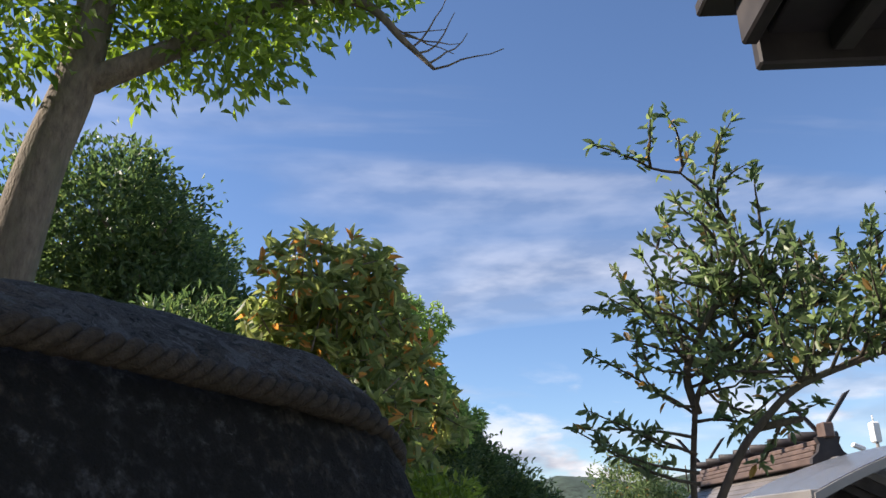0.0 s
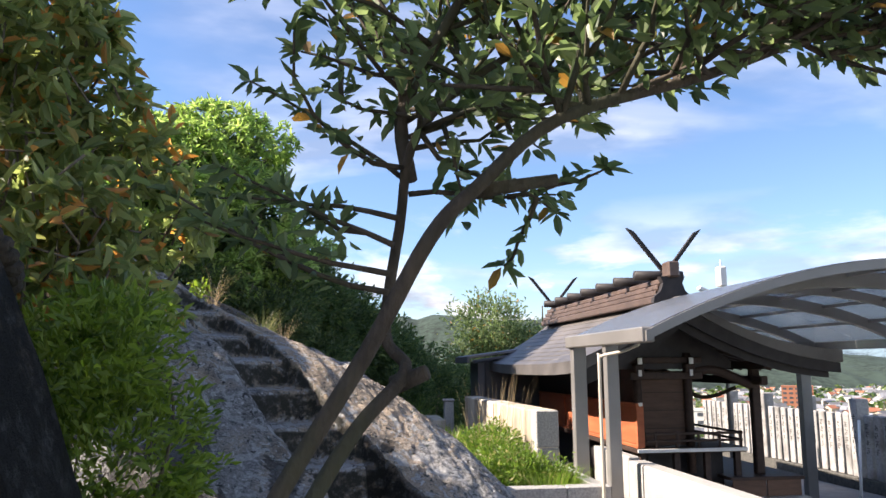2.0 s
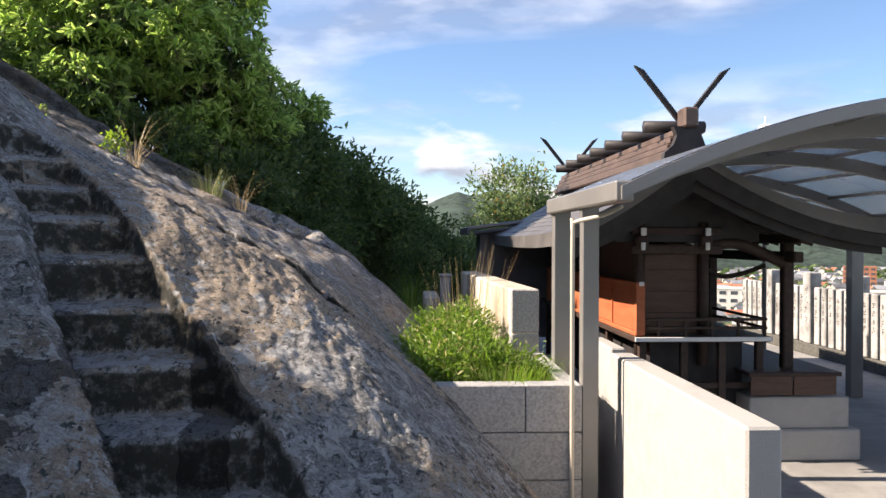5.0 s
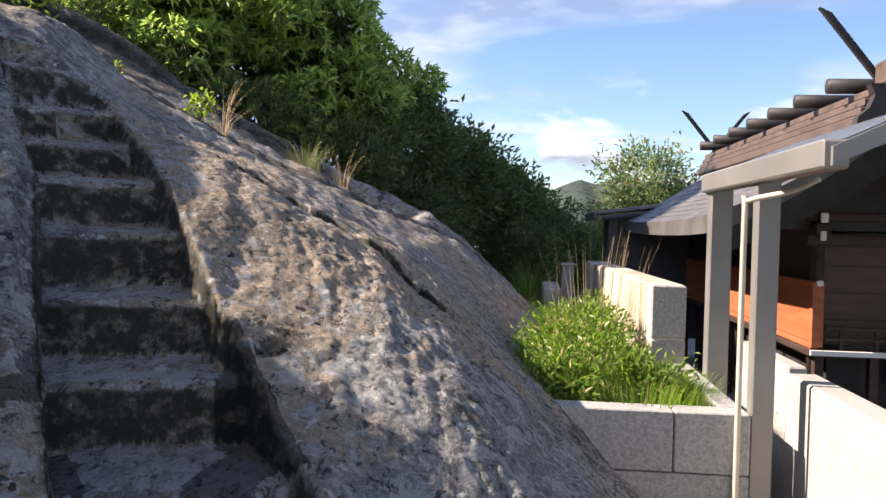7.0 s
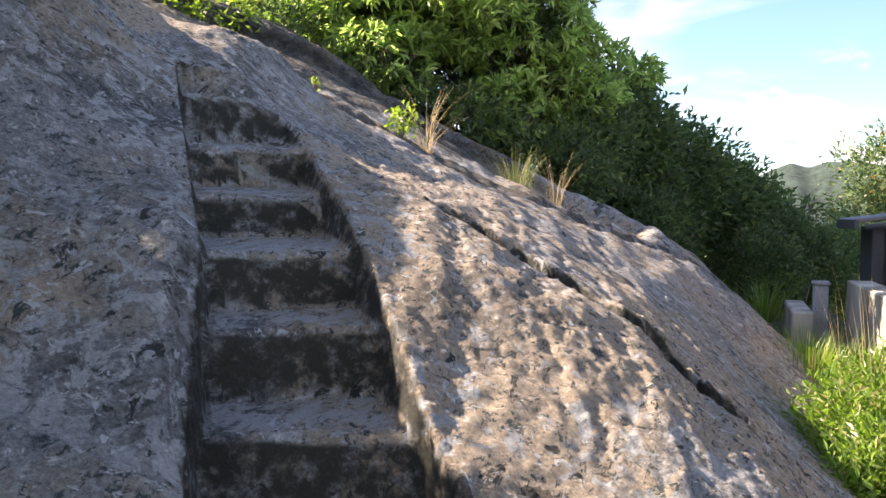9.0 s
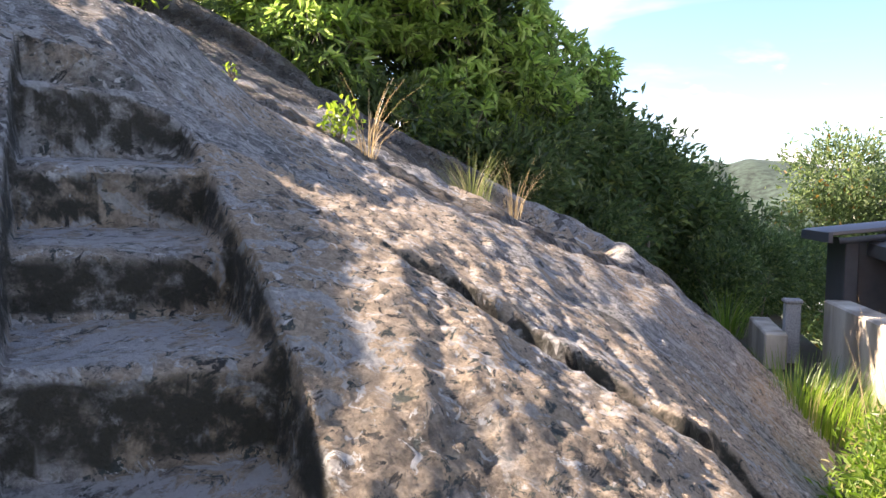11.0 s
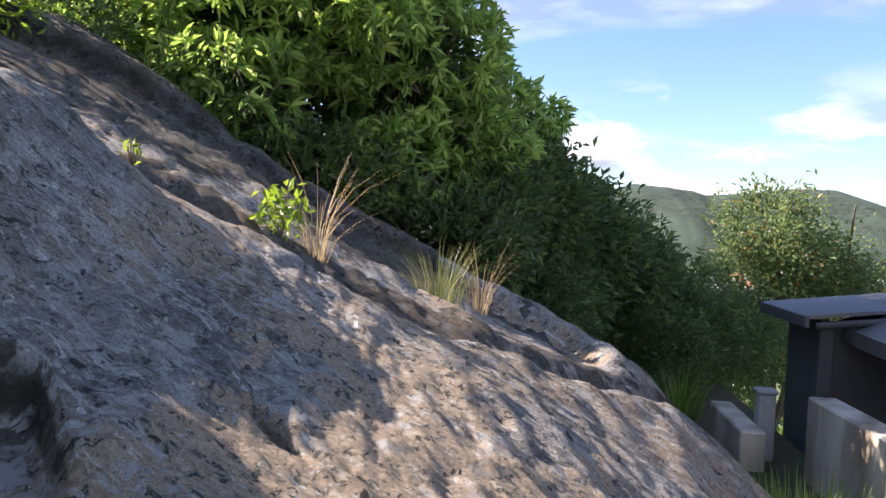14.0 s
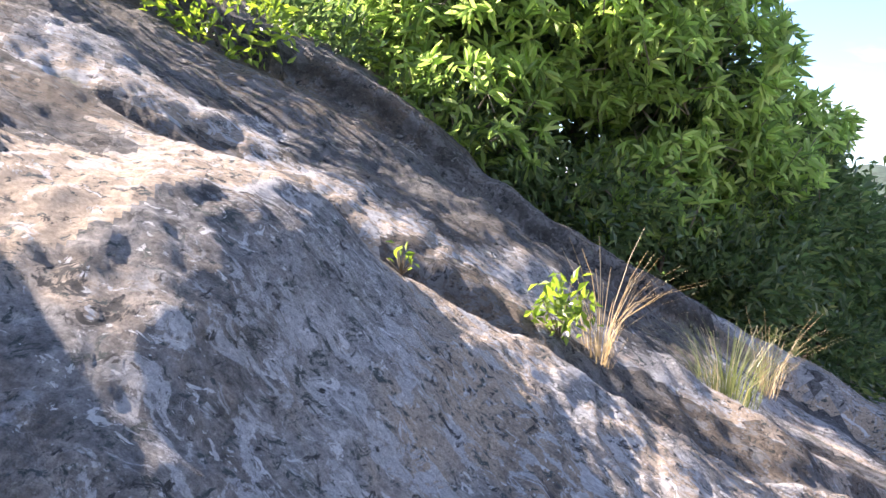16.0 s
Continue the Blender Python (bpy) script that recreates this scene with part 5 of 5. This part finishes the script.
bush("shady_shrub", (2.0, 17.6, 0.0), "dark bushy shrub beside the annex", "shrub",
     [(2.0, 17.4, 0.8, 0.55, 0.6, 0.6), (2.6, 18.6, 0.9, 0.7, 0.7, 0.6), (1.5, 17.6, 0.5, 0.5, 0.5, 0.5), (3.2, 19.6, 0.8, 0.8, 0.8, 0.6)], 2000, 9, 0.13, 0.085, 0.40, M_LEAF_DARK, 8, 0.02, gaps=0.2, shell=0.35)
bush("round_tree", (4.7, 22.4, -1.2), "round leafy sunlit tree beyond the annex", "tree",
     [(4.5, 22.3, 2.3, 0.95, 0.9, 0.75), (5.3, 22.8, 1.7, 0.9, 0.9, 0.7), (4.3, 22.4, 1.2, 1.2, 1.0, 0.9), (6.1, 23.2, 1.0, 1.0, 0.9, 0.7), (3.9, 22.0, 0.3, 1.3, 1.0, 0.9)], 700, 40, 0.34, 0.11, 0.42, M_LEAF, 8, 0.06, gaps=0.3, shell=0.4)
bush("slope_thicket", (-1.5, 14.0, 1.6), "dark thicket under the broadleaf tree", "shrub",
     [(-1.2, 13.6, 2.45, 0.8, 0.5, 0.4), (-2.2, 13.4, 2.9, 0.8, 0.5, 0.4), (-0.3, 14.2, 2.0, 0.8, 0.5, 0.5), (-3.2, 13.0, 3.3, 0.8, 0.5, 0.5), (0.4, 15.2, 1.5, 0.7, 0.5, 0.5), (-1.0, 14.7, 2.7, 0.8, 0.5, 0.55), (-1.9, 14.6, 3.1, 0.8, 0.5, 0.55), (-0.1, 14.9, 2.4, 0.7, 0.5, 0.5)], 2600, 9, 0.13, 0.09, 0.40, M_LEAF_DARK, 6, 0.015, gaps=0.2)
# out-of-view tree, added only to cast shade on the boulder
bush("unseen_shade_tree", (-3.6, 3.6, 3.2), "unseen evergreen tree added on the hillside to shade the boulder", "tree",
     [(-2.8, 3.9, 3.8, 1.0, 1.2, 0.6), (-3.4, 2.6, 4.1, 1.0, 1.0, 0.6), (-3.2, 4.6, 4.1, 0.8, 0.9, 0.6)], 1800, 9, 0.17, 0.11, 0.46, M_LEAF_DARK, 7, 0.06, gaps=0.2)
hedge = [("hill_shrub", (-2.9, 12.2, 3.0)), ("hill_shrub", (-3.6, 11.4, 3.4))]
for name, p in hedge:
    bush(name, p, "yellow-green shrub on the top of the slab", "shrub", [(p[0], p[1], p[2] + 0.35, 0.4, 0.4, 0.35)], 120, 8, 0.1, 0.09, 0.35, M_LEAF_BRIGHT, 5, 0.012, "shrubs on the slab")


def tuft(name, at, label, category, blades, height, spread, mat, lean=0.5, width=0.006, bush_like=0.0):
    """Grass: curved blades that fan out from one foot."""
    n = blades
    a = rng.uniform(0, 2 * math.pi, n)
    out = np.stack([np.cos(a), np.sin(a), np.zeros(n)], 1)
    L = (height * rng.uniform(0.45, 1.1, n))[:, None]
    foot = np.array(at) + out * (spread * rng.uniform(0, 1, n) ** 0.7)[:, None]
    ln = (lean * rng.uniform(0.2, 1.0, n))[:, None]
    side = np.stack([-np.sin(a), np.cos(a), np.zeros(n)], 1)
    rows = []
    for t in (0, 0.4, 0.75, 1.0):
        p = foot + np.array((0, 0, 1.0)) * L * (t - 0.25 * ln * t * t) + out * L * ln * t ** 2
        w = width * (1 - t) + 0.0006
        rows += [p - side * w, p + side * w]
    V = np.stack(rows, 1).reshape(-1, 3)
    i = np.arange(n)[:, None] * 8
    F = np.concatenate([i + np.array([[k, k + 1, k + 3, k + 2]]) for k in (0, 2, 4)], 0)
    ob = solid(name, V, F, mat)
    return tagged(ob, label, category, kind="stuff")


tuft("straw_tuft", (-0.40, 11.12, rock_at(-0.40, 11.12) - 0.02), "tuft of dry straw grass in a rock groove", "grass", 46, 0.50, 0.05, M_STRAW, 1.1, 0.0016)
tuft("green_tuft", (0.02, 12.0, rock_at(0.02, 12.0) - 0.02), "tuft of wiry green grass on the rock", "grass", 170, 0.38, 0.16, M_WIRY, 1.0, 0.0018)
tuft("pale_tuft", (0.20, 12.7, rock_at(0.20, 12.7) - 0.02), "pale dry grass tuft on the rock", "grass", 38, 0.50, 0.07, M_STRAW, 0.7, 0.0018)
tuft("arching_grass", (2.05, 16.2, 0.25), "long arching grass by the old wall", "grass", 120, 0.75, 0.2, M_GRASS, 0.95, 0.008)
tuft("planter_grass", (2.35, 9.9, 0.28), "lush bright grass filling the planter", "grass", 2200, 0.30, 0.50, M_GRASS, 0.55, 0.005)
tuft("planter_grass", (2.65, 9.4, 0.28), "lush bright grass filling the planter", "grass", 1500, 0.28, 0.34, M_GRASS, 0.55, 0.005)
tuft("planter_weeds", (2.5, 10.9, 0.28), "tall seeding weeds beside the old wall", "grass", 60, 1.0, 0.3, M_STRAW, 0.25, 0.004)
bush("planter_weed", (2.5, 9.7, 0.28), "lush bright leafy weeds overgrowing the planter", "weed",
     [(2.40, 9.6, 0.50, 0.36, 0.36, 0.19), (2.3, 10.2, 0.56, 0.36, 0.45, 0.24), (2.68, 9.6, 0.46, 0.24, 0.32, 0.14), (2.45, 10.8, 0.55, 0.3, 0.4, 0.26), (2.2, 9.3, 0.48, 0.22, 0.2, 0.16)], 1500, 7, 0.06, 0.055, 0.30, M_GRASS, 8, 0.006, up=0.8, shell=0.3)
tuft("verge_grass", (2.2, 12.6, 0.28), "rough grass along the old wall", "grass", 1200, 0.4, 0.8, M_GRASS, 0.6, 0.005)


def sprig(name, at, label, size, n, mat):
    P = np.array(at) + rng.normal(size=(n, 3)) * size * np.array((0.35, 0.35, 0.3)) + np.array((0, 0, size * 0.6))
    H = unit(rng.normal(size=(n, 3)) + np.array((0, 0, 0.7)))
    e = empty(name, at, label, "plant")
    adopt(tagged(tubes("stems", [([at, tuple(p)], [0.003, 0.0015]) for p in P[:12]], M_BARK, None, 4), kind="stuff"), e)
    adopt(tagged(leaves("foliage", P, H, size * 0.35, 0.45, mat), kind="stuff"), e)


sprig("bright_sapling", (-0.52, 10.98, rock_at(-0.52, 10.98)), "small bright yellow-green sapling in the rock", 0.16, 110, M_LEAF_BRIGHT)
sprig("seedling", (-0.84, 10.33, rock_at(-0.84, 10.33)), "tiny green seedling in a rock crevice", 0.09, 16, M_LEAF_BRIGHT)


# ---- distance ----
def ridge(name, label, y, pts, depth, seed, colour):
    """A far range: a long body with a peaked crest, and lower ground before and behind it."""
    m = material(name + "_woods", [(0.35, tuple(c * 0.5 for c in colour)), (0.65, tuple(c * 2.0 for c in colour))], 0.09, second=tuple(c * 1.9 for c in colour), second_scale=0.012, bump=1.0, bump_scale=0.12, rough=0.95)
    xs = np.linspace(pts[0][0], pts[-1][0], 320)
    crest = np.interp(xs, [p[0] for p in pts], [p[1] for p in pts])
    crest = crest + fbm(xs, xs * 0, 0.012, 5, seed) * 7
    V, rows = [], np.linspace(-1, 1, 15)
    for r in rows:
        fall = (1 - abs(r)) ** 0.85
        nz = fbm(xs, np.full_like(xs, r * depth), 0.008, 4, seed + 2) * 30 * (1 - fall) * fall * 6
        V += [(x, y + r * depth, -45 + (c + 45) * fall + k) for x, c, k in zip(xs, crest, nz)]
    n = len(xs)
    F = [(j * n + i, j * n + i + 1, (j + 1) * n + i + 1, (j + 1) * n + i) for j in range(14) for i in range(n - 1)]
    return tagged(solid(name, V, F, m, None, True), label, "mountain", kind="structure")


ridge("backdrop_hills", "wooded blue-green hills", 1500, [(-900, 60), (-300, 20), (0, 45), (60, 78), (100, 91), (125, 84), (157, 95), (220, 90), (287, 79), (350, 86), (430, 93), (503, 96), (570, 78), (640, 54), (800, 30), (1100, 5)], 420, 1.3, (0.026, 0.040, 0.031))
# the far range's haze is painted into its pale blue colour
ridge("backdrop_range", "distant range beyond the town with blue haze painted in", 3400, [(300, 40), (900, 60), (1500, 70), (2000, 80), (2500, 110), (2900, 140), (3500, 160), (4200, 150), (4800, 90)], 700, 4.4, (0.10, 0.145, 0.17))

HM = [material("house_wall_a", [(0.3, (0.55, 0.53, 0.48)), (0.7, (0.68, 0.66, 0.6))], 0.2), material("house_wall_b", [(0.3, (0.40, 0.34, 0.27)), (0.7, (0.5, 0.44, 0.35))], 0.2)]
RM = [material("roof_tile_grey", [(0.3, (0.09, 0.095, 0.105)), (0.7, (0.17, 0.175, 0.19))], 0.3), material("roof_tile_rust", [(0.3, (0.30, 0.12, 0.07)), (0.7, (0.40, 0.17, 0.10))], 0.3),
      material("roof_tile_slate", [(0.3, (0.20, 0.21, 0.23)), (0.7, (0.30, 0.31, 0.33))], 0.3)]
M_PANE = material("dark_window_glass", [(0.3, (0.05, 0.06, 0.07)), (0.7, (0.09, 0.1, 0.11))], 0.5, rough=0.2)


def house_arrays(x, y, z, w, d, h, rh, a):
    c, s = math.cos(a), math.sin(a)
    base = [(-w / 2, -d / 2, 0), (w / 2, -d / 2, 0), (w / 2, d / 2, 0), (-w / 2, d / 2, 0), (-w / 2, -d / 2, h), (w / 2, -d / 2, h), (w / 2, d / 2, h), (-w / 2, d / 2, h), (-w / 2, 0, h + rh), (w / 2, 0, h + rh)]
    wf = [(0, 1, 5, 4), (1, 2, 6, 9, 5), (2, 3, 7, 6), (3, 0, 4, 8, 7)]
    e = 0.6
    rb = [(-w / 2 - e, -d / 2 - e, h - 0.3), (w / 2 + e, -d / 2 - e, h - 0.3), (w / 2 + e, 0, h + rh + 0.2), (-w / 2 - e, 0, h + rh + 0.2), (w / 2 + e, d / 2 + e, h - 0.3), (-w / 2 - e, d / 2 + e, h - 0.3)]
    rf = [(0, 1, 2, 3), (3, 2, 4, 5)]
    turn = lambda v: (x + v[0] * c - v[1] * s, y + v[0] * s + v[1] * c, z + v[2])
    return [turn(v) for v in base], wf, [turn(v) for v in rb], rf


town_w, town_r = [([], []), ([], [])], [([], []), ([], []), ([], [])]
singles = 0
for k in range(2600):
    az = radians(rng.uniform(8, 62))
    dist = 330 + 1900 * rng.random() ** 1.35
    x, y = 1.5 + dist * math.sin(az), 3.0 + dist * math.cos(az)
    z = ground_at(x, y) - 0.3
    w, d = rng.uniform(7, 12), rng.uniform(6, 9)
    h, rh = rng.uniform(3.5, 6.5), rng.uniform(1.5, 2.8)
    bv, bf, rv, rf = house_arrays(x, y, z, w, d, h, rh, rng.uniform(0, math.pi))
    wi, ri = int(rng.random() < 0.35), int(rng.choice([0, 0, 0, 1, 2, 2]))
    if dist < 560 and singles < 70:
        singles += 1
        e = empty("house", (x, y, z), "gabled house in the town below", "house", "houses of the town")
        adopt(solid("wall", bv, bf, HM[wi]), e)
        adopt(solid("roof", rv, rf, RM[ri]), e)
        for side_k in (0, 1):
            a, b, t = Vector(bv[0]), Vector(bv[1]), Vector(bv[4])
            o = a + (b - a) * (0.2 + 0.4 * side_k) + (t - a) * 0.35
            nrm = (b - a).cross(t - a).normalized() * 0.06
            q = [o, o + (b - a) * 0.2, o + (b - a) * 0.2 + (t - a) * 0.3, o + (t - a) * 0.3]
            adopt(solid("window", [p + nrm for p in q] + [p for p in q], [(0, 1, 2, 3), (4, 7, 6, 5), (0, 4, 5, 1), (1, 5, 6, 2), (2, 6, 7, 3), (3, 7, 4, 0)], M_PANE), e)
        continue
    for (VV, FF), v, f in ((town_w[wi], bv, bf), (town_r[ri], rv, rf)):
        o = len(VV)
        VV += v
        FF += [tuple(i + o for i in q) for q in f]
town = empty("far_town", (600, 700, -40), "dense low town spread over the plain", "town", kind="stuff")
for i, (VV, FF) in enumerate(town_w):
    adopt(solid("town_walls", VV, FF, HM[i]), town)
for i, (VV, FF) in enumerate(town_r):
    adopt(solid("town_roofs", VV, FF, RM[i]), town)


def tall_building(az, dist, w, d, h, mat, label, floors, bays):
    x, y = 1.5 + dist * math.sin(radians(az)), 3.0 + dist * math.cos(radians(az))
    z = ground_at(x, y) - 0.5
    e = empty("apartment_building", (x, y, z), label, "building")
    m = pose(x, y, z, 0, 0, -az)
    adopt(block("wall", (-w / 2, -d / 2, 0), (w / 2, d / 2, h), mat, None, 0.0, m=m), e)
    adopt(block("parapet", (-w / 2 - 0.3, -d / 2 - 0.3, h), (w / 2 + 0.3, d / 2 + 0.3, h + 0.8), mat, None, 0.0, m=m), e)
    for f in range(floors):
        for b in range(bays):
            xa = -w / 2 + (b + 0.2) * w / bays
            za = (f + 0.35) * h / floors
            adopt(block("window", (xa, -d / 2 - 0.15, za), (xa + 0.6 * w / bays, -d / 2 + 0.1, za + 0.45 * h / floors), M_PANE, None, 0.0, m=m), e)


tall_building(44.6, 900, 34, 14, 40, HM[0], "tall pale apartment block in the town", 10, 6)
tall_building(30.0, 800, 26, 14, 20, RM[1], "red-brown office block in the town", 5, 5)
tall_building(26.5, 520, 90, 18, 14, HM[0], "long pale public building in the town", 3, 14)
tall_building(40.5, 1500, 60, 16, 26, HM[0], "far pale apartment block", 6, 8)

n = 9000
az = np.radians(rng.uniform(-14, 64, n))
dist = 40 + 1300 * rng.random(n) ** 1.6
wx, wy = 2 + dist * np.sin(az), 10 + dist * np.cos(az)
keep = (np.degrees(az) < 14) | (rng.random(n) < 0.28) | (dist < 150)
wx, wy, dist = wx[keep], wy[keep], dist[keep]
wz = np.array([ground_at(a, b) for a, b in zip(wx, wy)])
size = rng.uniform(1.6, 3.4, len(wx)) * (0.55 + dist / 900)
per = 22
d = unit(rng.normal(size=(len(wx) * per, 3)) + np.array((0, 0, 0.5)))
C = np.repeat(np.stack([wx, wy, wz + size * 0.7], 1), per, 0) + d * np.repeat(size, per)[:, None] * np.array((1, 1, 0.85))
side = unit(np.cross(d, rng.normal(size=d.shape)))
up2 = np.cross(side, d)
hs = np.repeat(size, per)[:, None] * rng.uniform(0.3, 0.6, (len(d), 1))
V = np.stack([C - side * hs, C - up2 * hs, C + side * hs, C + up2 * hs + d * hs * 0.3], 1).reshape(-1, 3)
i = np.arange(len(d))[:, None] * 4
far_woods = solid("far_woods", V, np.concatenate([i + np.array([[0, 1, 2]]), i + np.array([[0, 2, 3]])], 0), M_WOODS)
tagged(far_woods, "sunlit woodland on the slopes and plain", "woods", kind="stuff")
